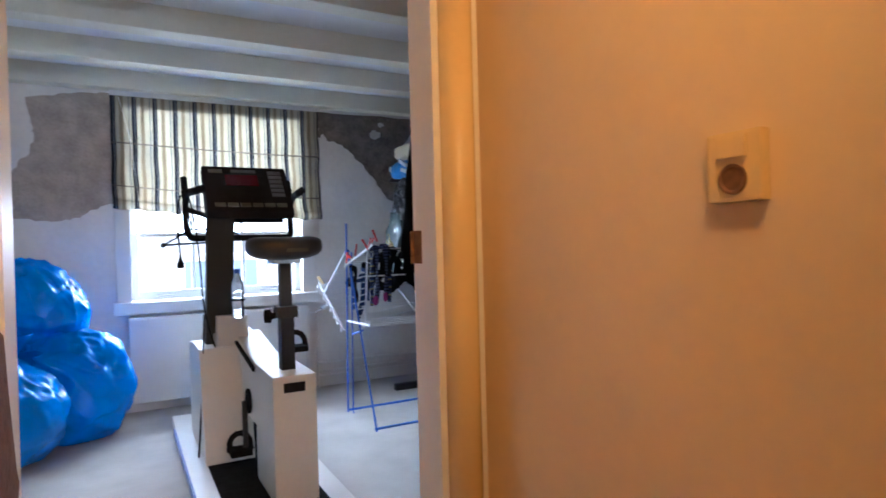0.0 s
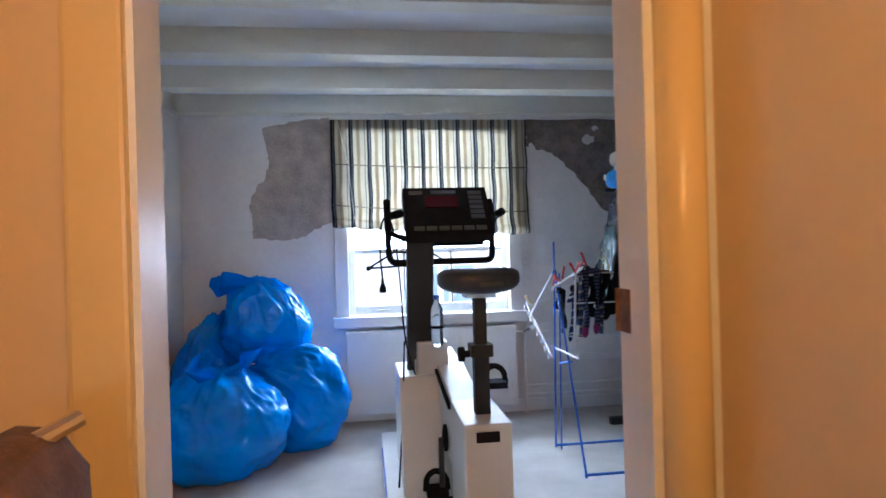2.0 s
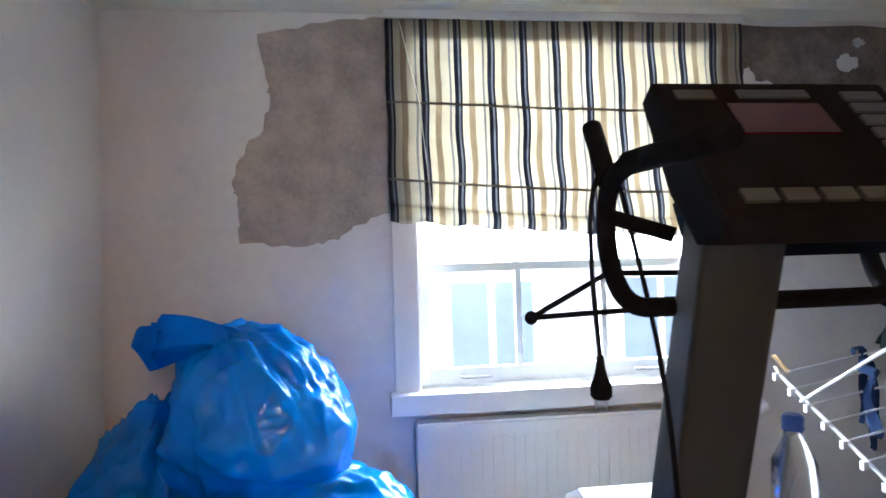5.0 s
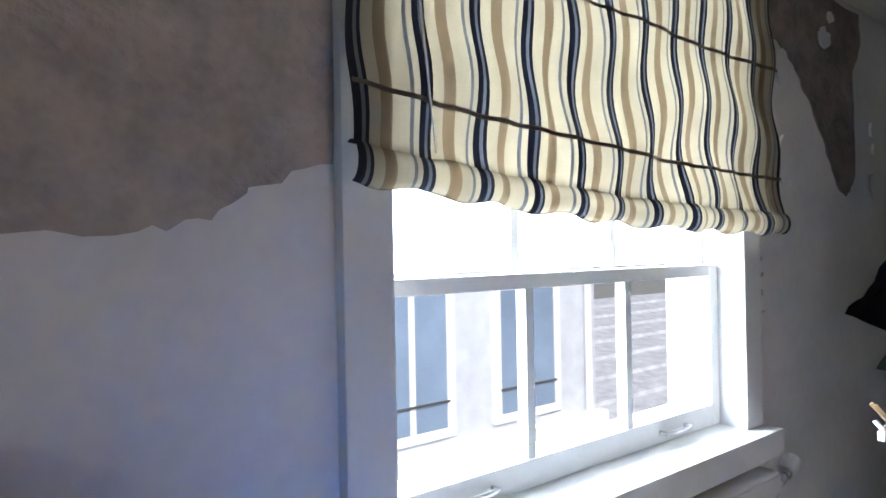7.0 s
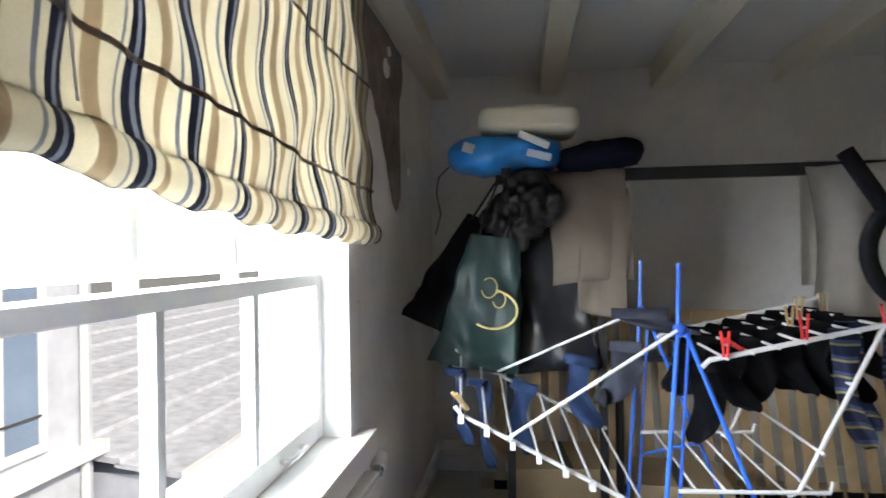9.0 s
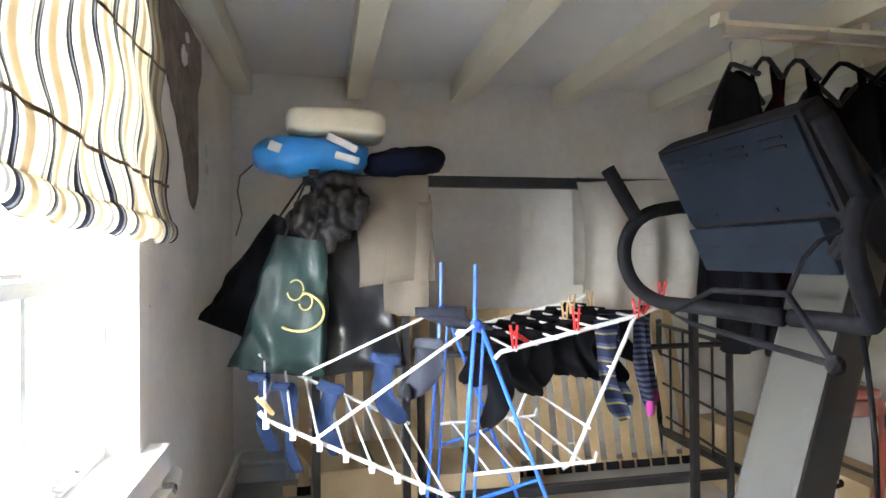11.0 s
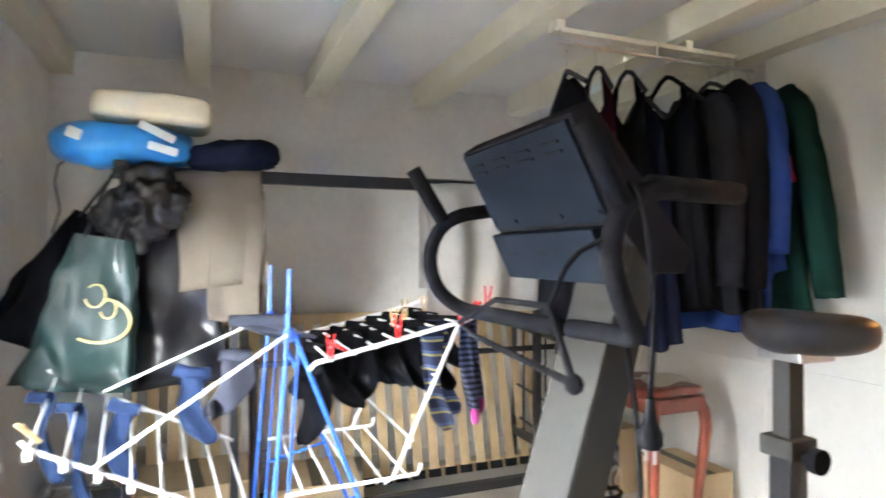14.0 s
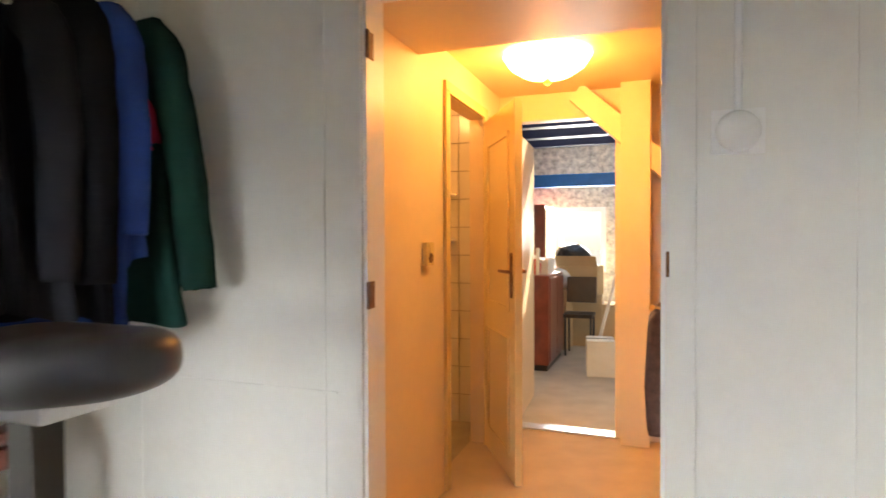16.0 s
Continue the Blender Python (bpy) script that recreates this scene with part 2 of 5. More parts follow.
def box(x0, x1, y0, y1, z0, z1, bm=None):
    bm = bm or bmesh.new()
    bmesh.ops.create_cube(bm, size=1, matrix=Matrix.Translation(((x0 + x1) / 2, (y0 + y1) / 2, (z0 + z1) / 2)) @ Matrix.Diagonal((x1 - x0, y1 - y0, z1 - z0, 1)))
    return bm


def obox(center, size, rot, bm=None):
    bm = bm or bmesh.new()
    m = pose(*center, *rot) @ Matrix.Diagonal((*size, 1))
    bmesh.ops.create_cube(bm, size=1, matrix=m)
    return bm


def tube(points, r, sides=10, bm=None, smooth=0, r1=None):
    """A round tube along points; smooth: times that its corners are rounded off."""
    bm = bm or bmesh.new()
    pts = [Vector(p) for p in points]
    for _ in range(smooth):
        q = [pts[0]]
        for a, b in zip(pts, pts[1:]):
            q += [a.lerp(b, 0.25), a.lerp(b, 0.75)]
        pts = q + [pts[-1]]
    rings = []
    up = None
    for i, p in enumerate(pts):
        d = (pts[min(i + 1, len(pts) - 1)] - pts[max(i - 1, 0)]).normalized()
        if up is None:
            up = d.orthogonal().normalized()
        else:
            up = (up - d * up.dot(d)).normalized()
        side = d.cross(up)
        rr = r if r1 is None else r + (r1 - r) * i / (len(pts) - 1)
        rings.append([bm.verts.new(p + (up * math.cos(a) + side * math.sin(a)) * rr) for a in [2 * math.pi * k / sides for k in range(sides)]])
    for a, b in zip(rings, rings[1:]):
        for k in range(sides):
            bm.faces.new((a[k], a[(k + 1) % sides], b[(k + 1) % sides], b[k]))
    bm.faces.new(rings[0][::-1])
    bm.faces.new(rings[-1])
    return bm


def lathe(profile, center, sides=24, bm=None, turn=None):
    """Turned body from (radius, height) pairs."""
    bm = bm or bmesh.new()
    m = Matrix.Translation(center) @ (turn or Matrix())
    rings = [[bm.verts.new(m @ Vector((r * math.cos(2 * math.pi * k / sides), r * math.sin(2 * math.pi * k / sides), z))) for k in range(sides)] for r, z in profile]
    for a, b in zip(rings, rings[1:]):
        for k in range(sides):
            bm.faces.new((a[k], a[(k + 1) % sides], b[(k + 1) % sides], b[k]))
    bm.faces.new(rings[0][::-1])
    bm.faces.new(rings[-1])
    return bm


def prism(outline, axis, lo, hi, bm=None):
    """An outline of (a, b) pushed along an axis: 'x' takes (y, z), 'y' takes (x, z), 'z' takes (x, y)."""
    bm = bm or bmesh.new()

    def at(a, b, c):
        return {"x": (c, a, b), "y": (a, c, b), "z": (a, b, c)}[axis]
    lo_v = [bm.verts.new(at(a, b, lo)) for a, b in outline]
    hi_v = [bm.verts.new(at(a, b, hi)) for a, b in outline]
    n = len(outline)
    bm.faces.new(lo_v[::-1])
    bm.faces.new(hi_v)
    for k in range(n):
        bm.faces.new((lo_v[k], lo_v[(k + 1) % n], hi_v[(k + 1) % n], hi_v[k]))
    return bm


def sheet(f, nu, nv, thick=0.0, uv=None):
    """A cloth from f(u, v) -> point, u and v from 0 to 1, with a thickness and, if given, uv(u, v)."""
    bm = bmesh.new()
    g = [[bm.verts.new(f(i / nu, j / nv)) for j in range(nv + 1)] for i in range(nu + 1)]
    layer = bm.loops.layers.uv.new("UVMap") if uv else None
    for i in range(nu):
        for j in range(nv):
            fc = bm.faces.new((g[i][j], g[i + 1][j], g[i + 1][j + 1], g[i][j + 1]))
            if uv:
                for l, (a, b) in zip(fc.loops, ((i, j), (i + 1, j), (i + 1, j + 1), (i, j + 1))):
                    l[layer].uv = uv(a / nu, b / nv)
    if thick:
        bmesh.ops.solidify(bm, geom=bm.faces[:], thickness=thick)
    return bm


def ragged(outline, steps, amount, seed):
    """The outline with its sides broken up into uneven steps."""
    rng = random.Random(seed)
    out = []
    for k, (a, b) in enumerate(outline):
        c, d = outline[(k + 1) % len(outline)]
        for s in range(steps):
            f = s / steps
            out.append((a + (c - a) * f + (rng.uniform(-amount, amount) if s else 0), b + (d - b) * f + (rng.uniform(-amount, amount) if s else 0)))
    return out


def ball(center, size, bm=None, sub=3):
    bm = bm or bmesh.new()
    bmesh.ops.create_icosphere(bm, subdivisions=sub, radius=1, matrix=Matrix.Translation(center) @ Matrix.Diagonal((*size, 1)))
    return bm


# ---- structure: the room ----
EAST, DOORWALL, CEIL, BEAM = 4.3, -3.3, 2.4, 2.27
setting(part("floor", box(-0.1, EAST + 0.1, -3.42, 0.0, -0.1, 0.0), "carpet"), "worn light beige fitted carpet", "floor")
setting(part("ceiling", box(-0.1, EAST + 0.1, -3.42, 0.3, CEIL, CEIL + 0.1), "ceil"), "white painted board ceiling", "ceiling")
for k, y in enumerate((-0.06, -0.72, -1.36, -2.04, -2.72, -3.22)):
    setting(part("ceiling_beam", box(0.002, EAST - 0.002, y - 0.06, y + 0.055, BEAM, CEIL), "beam", bevel=0.006), "cream painted ceiling beam", "beam")
WX0, WX1, WZ0, WZ1 = 1.08, 2.5, 0.78, 2.24
wall = bmesh.new()
for b in ((-0.1, WX0, 0, 0.3, 0, 2.5), (WX1, EAST + 0.1, 0, 0.3, 0, 2.5), (WX0, WX1, 0, 0.3, 0, WZ0), (WX0, WX1, 0, 0.3, WZ1, 2.5)):
    box(*b, bm=wall)
setting(part("wall_north", wall, "plaster"), "off-white plastered wall with flaking paint", "wall")
wall_e = setting(part("wall_east", box(EAST, EAST + 0.1, -3.42, 0, 0, 2.5), "plaster"), "off-white plastered wall with a crack", "wall")
DX0, DX1, DZ = 0.922, 1.834, 2.16
wall = bmesh.new()
for b in ((-0.1, DX0 - 0.02, -3.42, DOORWALL, 0, 2.5), (DX1 + 0.02, EAST + 0.1, -3.42, DOORWALL, 0, 2.5), (DX0 - 0.02, DX1 + 0.02, -3.42, DOORWALL, DZ, 2.5)):
    box(*b, bm=wall)
setting(part("wall_south", wall, "panel"), "white gloss painted boarded wall with a doorway", "wall")
setting(part("wall_west", box(-0.1, 0, -3.42, 0, 0, 2.5), "panel"), "white gloss painted boarded partition", "wall")
# joints between the wall boards, as thin cover strips
for y in (-1.12, -2.3):
    setting(part("trim", box(0, 0.005, y - 0.006, y + 0.006, 0.0, BEAM), "panel"), "painted joint between wall boards", "trim")
for x in (2.0, 2.82, 0.45):
    setting(part("trim", box(x - 0.006, x + 0.006, DOORWALL, DOORWALL + 0.004, 0.0, BEAM), "panel"), "painted joint between wall boards", "trim")
setting(part("trim", box(1.95, EAST, DOORWALL, DOORWALL + 0.005, 0.79, 0.8), "panel"), "painted horizontal board joint", "trim")
setting(part("trim", box(0.0, 0.03, -3.3, -0.13, 2.235, BEAM - 0.002), "panel"), "white painted ceiling moulding", "trim")
setting(part("baseboard", box(0.0, EAST, -0.018, 0, 0, 0.09), "white", bevel=0.004), "white painted baseboard", "baseboard")
setting(part("baseboard", box(EAST - 0.018, EAST, -3.28, -0.02, 0, 0.09), "white", bevel=0.004), "white painted baseboard", "baseboard")

# bare patches and a crack in the window wall and east wall
LEFT = [(0.583, 2.183), (0.898, 2.247), (1.08, 2.255), (1.076, 1.48), (0.931, 1.434), (0.875, 1.381), (0.745, 1.358), (0.501, 1.375), (0.494, 1.531), (0.479, 1.618), (0.542, 1.77), (0.585, 1.792), (0.626, 1.912), (0.621, 1.989)]
RIGHT = [(2.56, 2.25), (3.4, 2.25), (3.409, 2.122), (3.323, 2.01), (3.327, 1.591), (3.243, 1.513), (3.161, 1.547), (3.035, 1.727), (2.908, 1.859), (2.766, 1.99), (2.56, 2.042)]


def patch(outline, depth, material, label, seed):
    pts = ragged(outline, 6, 0.008, seed)
    return setting(part("bare_patch", prism(pts, "y", -depth, 0.001), material), label, "plaster patch")


patch(LEFT, 0.004, "bare", "brown bare plaster patch where paint has fallen off", 3)
patch(RIGHT, 0.004, "damp", "dark damp plaster patch with mould spots", 4)
for k, (x, z, a, b) in enumerate(((2.6, 2.0, 0.03, 0.07), (2.72, 1.93, 0.05, 0.06), (3.06, 2.09, 0.05, 0.04), (3.5, 1.57, 0.03, 0.05), (3.12, 2.18, 0.03, 0.02), (2.57, 1.25, 0.02, 0.16), (2.62, 1.55, 0.05, 0.1), (2.75, 1.62, 0.06, 0.09), (3.5, 1.8, 0.015, 0.03), (3.52, 1.72, 0.012, 0.02))):
    o = [(x + a * math.cos(t * 0.7), z + b * math.sin(t * 0.7)) for t in range(9)]
    setting(part("paint_flake", prism(ragged(o, 2, 0.01, k), "y", -0.009, -0.001), "plaster"), "curled flake of white paint", "paint flake")
crack = [(EAST - 0.004, -0.02, 1.44), (EAST - 0.004, -0.055, 1.56), (EAST - 0.004, -0.03, 1.7), (EAST - 0.004, -0.045, 1.79), (EAST - 0.004, -0.16, 1.9), (EAST - 0.004, -0.25, 1.95)]
setting(part("wall_crack", tube(crack, 0.006, 4), "damp"), "dark crack in the plaster", "crack")

for k in range(9):
    z = 1.02 + 0.055 * k
    w = 0.018 + 0.012 * math.sin(k * 2.4)
    curl = prism(ragged([(2.502, z), (2.53 + w, z + 0.01), (2.545 + w, z + 0.03), (2.52 + w, z + 0.05), (2.502, z + 0.045)], 2, 0.006, 40 + k), "y", -0.016 - 0.006 * (k % 3), -0.001)
    setting(part("paint_flake", curl, "plaster"), "curled flake of white paint", "paint flake")

# window: frame, sashes, bars, panes, sill
win = thing("window_1", (1.79, 0.1, WZ0), "white painted sash window with small panes", "window", "", "structure")
fr = bmesh.new()
box(WX0, WX0 + 0.1, -0.03, 0.16, WZ0, WZ1, fr)
box(WX1 - 0.1, WX1, -0.03, 0.16, WZ0, WZ1, fr)
box(WX0 + 0.1, WX1 - 0.1, -0.03, 0.16, WZ1 - 0.1, WZ1, fr)
part("window_frame", fr, "white", win, bevel=0.006)
part("sill", box(WX0 - 0.02, WX1 + 0.01, -0.085, 0.18, 0.7, WZ0, None), "white", win, bevel=0.006)
gx = [WX0 + 0.1, 1.596, 1.96, WX1 - 0.1]


def sash(z0, z1, y0, bars):
    s = bmesh.new()
    box(gx[0], gx[0] + 0.045, y0, y0 + 0.04, z0, z1, s)
    box(gx[3] - 0.045, gx[3], y0, y0 + 0.04, z0, z1, s)
    box(gx[0] + 0.045, gx[3] - 0.045, y0, y0 + 0.04, z0, z0 + (0.065 if z0 < 1 else 0.035), s)
    box(gx[0] + 0.045, gx[3] - 0.045, y0, y0 + 0.04, z1 - 0.035, z1, s)
    ob = part("sash", s, "white", win, bevel=0.004)
    xs = [gx[0] + 0.045, gx[1], gx[2], gx[3] - 0.045]
    for x in xs[1:3]:
        part("glazing_bar", box(x - 0.012, x + 0.012, y0 + 0.004, y0 + 0.036, z0 + 0.035, z1 - 0.035), "white", ob)
    for a, b in zip(xs, xs[1:]):
        p = part("pane", box(a, b, y0 + 0.018, y0 + 0.022, z0 + 0.03, z1 - 0.03), "glass", ob)
        p.visible_shadow = False


sash(WZ0 + 0.005, 1.275, 0.055, 2)
sash(1.24, WZ1 - 0.1, 0.1, 2)
for x in (1.411, 2.146):
    part("sash_lift", tube([(x - 0.06, 0.055, 0.815), (x - 0.06, 0.03, 0.815), (x + 0.06, 0.03, 0.815), (x + 0.06, 0.055, 0.815)], 0.006, 8, smooth=1), "steel", win, "worn metal sash lift")


# striped roman blind
def blind_z(u):
    return 1.505 - 0.085 * u - 0.02 * math.sin(u * math.pi)


def blind_f(u, v):
    x = 1.075 + 1.475 * u
    zb = blind_z(u)
    z = 2.255 + (zb - 2.255) * v
    wave = 0.004 * math.sin(u * 78 + 2.2 * math.sin(v * 5 + u * 9)) * (0.25 + v)
    wave += 0.011 * math.sin(v * 19 + 1.8 * math.sin(u * 11) + u * 5) * (0.35 + 0.65 * v)
    wob = 0.004 * math.sin(v * 13 + u * 21) * v
    return (x + wob, -0.05 - 0.02 * v + wave - 0.03 * max(0, v - 0.8), z)


blind = thing("roman_blind", (1.81, -0.05, 1.45), "striped cream, beige and navy roman blind, half lowered", "blind")
part("cloth", sheet(blind_f, 150, 30, 0.002, lambda u, v: (1.475 * u, v)), "blind", blind, smooth=True)


def blind_roll(u, v):
    a = -0.5 + 3.6 * v
    x, y, z = blind_f(u, 1.0)
    r = 0.034 + 0.004 * math.sin(u * 50)
    return (x, y + 0.01 - r * 0.75 * math.sin(a), z - 0.005 - r * 0.6 + r * math.cos(a))


part("bottom_roll", sheet(blind_roll, 120, 10, 0.002, lambda u, v: (1.475 * u, v)), "blind", blind, "rolled hem of striped cloth", smooth=True)
for v in (0.46, 0.86):
    part("seam_tape", sheet(lambda u, w: Vector(blind_f(u, v + 0.012 * w)) + Vector((0, -0.006, 0)), 100, 1, 0.002), "damp", blind, "dark taupe seam tape")
part("headrail", box(1.07, 2.555, -0.06, -0.02, 2.235, 2.268), "white", blind)
part("cord", tube([(1.13, -0.065, 2.22), (1.2, -0.075, 1.9), (1.235, -0.085, 1.5)], 0.002, 5), "white", blind)

# radiator under the window
rad = thing("radiator", (1.78, -0.08, 0.07), "white panel radiator under the window", "radiator")
part("panel", box(1.15, 2.42, -0.115, -0.055, 0.07, 0.67), "rad", rad, bevel=0.01)
for k in range(30):
    x = 1.19 + k * 0.0413
    part("ridge", box(x, x + 0.014, -0.119, -0.114, 0.11, 0.62), "rad", rad)
part("top_grille", box(1.155, 2.415, -0.11, -0.05, 0.668, 0.678), "white", rad)
part("pipe", tube([(2.42, -0.08, 0.62), (2.5, -0.08, 0.62), (2.5, -0.04, 0.6), (2.5, -0.04, 0.0)], 0.009, 8, smooth=1), "white", rad)
valve = part("valve", lathe([(0.014, 0), (0.014, 0.03), (0.02, 0.032), (0.02, 0.05)], (2.48, -0.08, 0.62), 16, turn=pose(0, 0, 0, 0, 60, 0)), "chrome", rad)
part("valve_knob", lathe([(0.018, 0.05), (0.026, 0.055), (0.026, 0.1), (0.02, 0.108)], (2.48, -0.08, 0.62), 18, turn=pose(0, 0, 0, 0, 60, 0)), "white", valve)
for x in (1.3, 2.25):
    part("bracket", box(x, x + 0.03, -0.056, -0.001, 0.3, 0.34), "white", rad)

# pipes along the east wall and window wall
pipes = thing("heating_pipes", (4.2, -0.6, 0.1), "white painted heating pipes along the wall", "pipes")
for z in (0.13, 0.2):
    part("pipe", tube([(2.5, -0.045, z), (4.22, -0.045, z), (4.24, -0.07, z), (4.24, -1.1, z)], 0.011, 8), "white", pipes)
for y in (-0.3, -0.36, -0.5):
    part("pipe", tube([(4.25, y, 0.02), (4.25, y, 0.28)], 0.011, 8), "white", pipes)
part("clip", box(4.22, 4.299, -0.58, -0.28, 0.26, 0.29), "white", pipes)

# doorway lining, casing, hinges
door = thing("door_1", ((DX0 + DX1) / 2, -3.36, 0), "painted doorway lining with worn hinges and no door leaf", "doorway", "", "structure")
lin = bmesh.new()
for b in ((DX0 - 0.02, DX0, -3.43, -3.295, 0, DZ), (DX1, DX1 + 0.02, -3.43, -3.295, 0, DZ), (DX0 - 0.02, DX1 + 0.02, -3.43, -3.295, DZ - 0.02, DZ)):
    box(*b, bm=lin)
part("lining", lin, "white", door)
for x0, x1 in ((DX0 - 0.09, DX0 - 0.012), (DX1 + 0.012, DX1 + 0.03)):
    part("casing", box(x0, x1, -3.3, -3.278, 0, DZ + 0.02), "panel", door, bevel=0.004)
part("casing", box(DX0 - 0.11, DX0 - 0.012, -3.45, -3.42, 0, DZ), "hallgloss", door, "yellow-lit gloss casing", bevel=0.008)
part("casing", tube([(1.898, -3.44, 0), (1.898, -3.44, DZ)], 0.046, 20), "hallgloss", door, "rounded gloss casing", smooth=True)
for z in (1.13, 1.96, 0.3):
    h = part("hinge", box(DX1 - 0.003, DX1 + 0.001, -3.345, -3.3, z - 0.045, z + 0.045), "rust", door, "rusty steel hinge")
    part("knuckle", tube([(DX1 - 0.004, -3.296, z - 0.045), (DX1 - 0.004, -3.296, z + 0.045)], 0.007, 8), "rust", h)
part("strike_plate", box(DX0 - 0.022, DX0 - 0.013, -3.279, -3.275, 1.21, 1.28), "rust", door)

# round junction box with its conduit on the door wall
jb = thing("junction_box", (0.73, -3.3, 1.6), "white round wall socket with a conduit to the ceiling", "socket")
part("body", lathe([(0.055, 0), (0.055, 0.02), (0.045, 0.034), (0.02, 0.038)], (0.73, -3.3, 1.6), 28, turn=pose(0, 0, 0, -90, 0, 0)), "white", jb, smooth=True)
part("back_plate", box(0.665, 0.795, -3.3, -3.29, 1.54, 1.66), "white", jb, bevel=0.003)
part("conduit", tube([(0.73, -3.29, 1.65), (0.73, -3.29, 2.26)], 0.011, 10), "white", jb)

# ---- structure: hall, tiled room, attic room ----
HX = 1.98
setting(part("hall_floor", box(-0.3, HX + 0.1, -5.62, -3.42, -0.1, 0.0), "hallfloor"), "light brown hall carpet", "floor")
setting(part("hall_ceiling", box(-0.3, HX + 0.1, -5.62, -4.1, 2.3, 2.4), "hallwall"), "painted hall ceiling", "ceiling")
setting(part("hall_soffit", box(-0.3, HX + 0.1, -4.1, -3.42, 2.17, 2.4), "hallwall"), "lower painted ceiling over the doorway", "ceiling")
setting(part("hall_lining", box(-0.3, DX0 - 0.02, -3.432, -3.42, 0, 2.4), "hallwall"), "painted hall wall", "wall")
wall = bmesh.new()
box(HX, HX + 0.1, -4.45, -3.42, 0, 2.4, wall)
box(HX, HX + 0.1, -5.62, -5.22, 0, 2.4, wall)
box(HX, HX + 0.1, -5.22, -4.45, 2.08, 2.4, wall)
setting(part("wall_hall_east", wall, "hallwall"), "plain painted hall wall", "wall")
setting(part("wall_hall_west", box(-0.4, -0.3, -5.62, -3.42, 0, 2.4), "hallwall"), "plain painted hall wall", "wall")
AX0, AX1 = 1.2, 1.93
wall = bmesh.new()
for b in ((-0.4, AX0, -5.7, -5.6, 0, 2.4), (AX1, HX + 1.5, -5.7, -5.6, 0, 2.4), (AX0, AX1, -5.7, -5.6, 2.12, 2.4)):
    box(*b, bm=wall)
setting(part("wall_hall_south", wall, "hallwall"), "painted hall wall with a doorway", "wall")
setting(part("threshold", box(AX0, AX1, -5.7, -5.58, 0, 0.012), "steel"), "metal threshold strip", "threshold")
brace = thing("roof_brace", (1.1, -5.5, 1.6), "painted slanting timber brace", "beam", "", "structure")
part("timber", obox((1.13, -5.52, 1.98), (0.13, 0.1, 0.85), (0, 47, 0)), "hallwall", brace, bevel=0.006)
part("post", box(0.98, 1.16, -5.58, -5.46, 0, 2.3), "hallwall", brace, bevel=0.005)
frame_b = thing("door_2", (HX, -4.8, 0), "painted panelled door standing open into the hall", "door", "", "structure")
for y0, y1 in ((-4.5, -4.44), (-5.24, -5.18)):
    part("casing", box(HX - 0.02, HX + 0.0, y0, y1, 0, 2.1), "hallgloss", frame_b, bevel=0.004)
part("casing", box(HX - 0.02, HX, -5.24, -4.44, 2.08, 2.14), "hallgloss", frame_b, bevel=0.004)
ang = math.degrees(math.atan2(-4.6 + 5.19, 1.62 - 1.955))
LEAF = pose(1.955, -5.19, 0.0, 0, 0, ang)


def leaf_part(name, bm, material, parent, label="", bevel=0.0):
    bmesh.ops.transform(bm, matrix=LEAF, verts=bm.verts[:])
    return part(name, bm, material, parent, label, bevel=bevel)


leaf = leaf_part("leaf", box(0, 0.68, -0.02, 0.02, 0.012, 2.05), "hallgloss", frame_b, bevel=0.003)
for z0, z1 in ((0.14, 0.78), (0.92, 1.9)):
    for s in (-1, 1):
        for b in ((0.1, 0.57, z0, z0 + 0.025), (0.1, 0.57, z1 - 0.025, z1), (0.1, 0.125, z0 + 0.025, z1 - 0.025), (0.545, 0.57, z0 + 0.025, z1 - 0.025)):
            leaf_part("moulding", box(b[0], b[1], s * 0.024 - 0.005, s * 0.024 + 0.005, b[2], b[3]), "hallgloss", leaf)
for s in (-1, 1):
    hp = leaf_part("handle_plate", box(0.605, 0.64, s * 0.024 - 0.004, s * 0.024 + 0.004, 1.0, 1.24), "rust", leaf, "dull bronze handle plate")
    leaf_part("lever", tube([(0.622, s * 0.028, 1.14), (0.622, s * 0.06, 1.14), (0.51, s * 0.06, 1.14)], 0.009, 8, smooth=1), "rust", hp)
d3 = thing("door_3", (1.93, -5.75, 0), "cream door standing open into the attic room", "door", "", "structure")
leaf3 = part("leaf", obox((1.9, -6.06, 1.04), (0.04, 0.7, 2.04), (0, 0, 3)), "hallwall", d3, bevel=0.003)
part("handle_plate", box(1.845, 1.872, -6.38, -6.35, 1.02, 1.24), "steel", leaf3)
part("lever", tube([(1.86, -6.36, 1.14), (1.81, -6.36, 1.14), (1.81, -6.26, 1.14)], 0.009, 8), "steel", leaf3)

# tiled room beyond the open door
tiles = setting(part("wall_tiled", box(HX + 0.1, 3.1, -5.72, -5.6, 0, 2.4), "grout"), "white tiled wall", "wall")
setting(part("wall_tiled_side", box(3.1, 3.2, -5.6, -4.2, 0, 2.4), "tile"), "white tiled wall", "wall")
setting(part("wall_tiled_end", box(HX + 0.1, 3.1, -4.2, -4.1, 0, 2.4), "tile"), "white tiled wall", "wall")
setting(part("tiled_room_floor", box(HX + 0.1, 3.1, -5.62, -4.1, -0.1, 0.0), "grout"), "grey floor", "floor")
setting(part("tiled_room_ceiling", box(HX + 0.1, 3.1, -5.62, -4.1, 2.4, 2.5), "hallwall"), "white ceiling", "ceiling")
tm = bpy.data.meshes.new("tile")
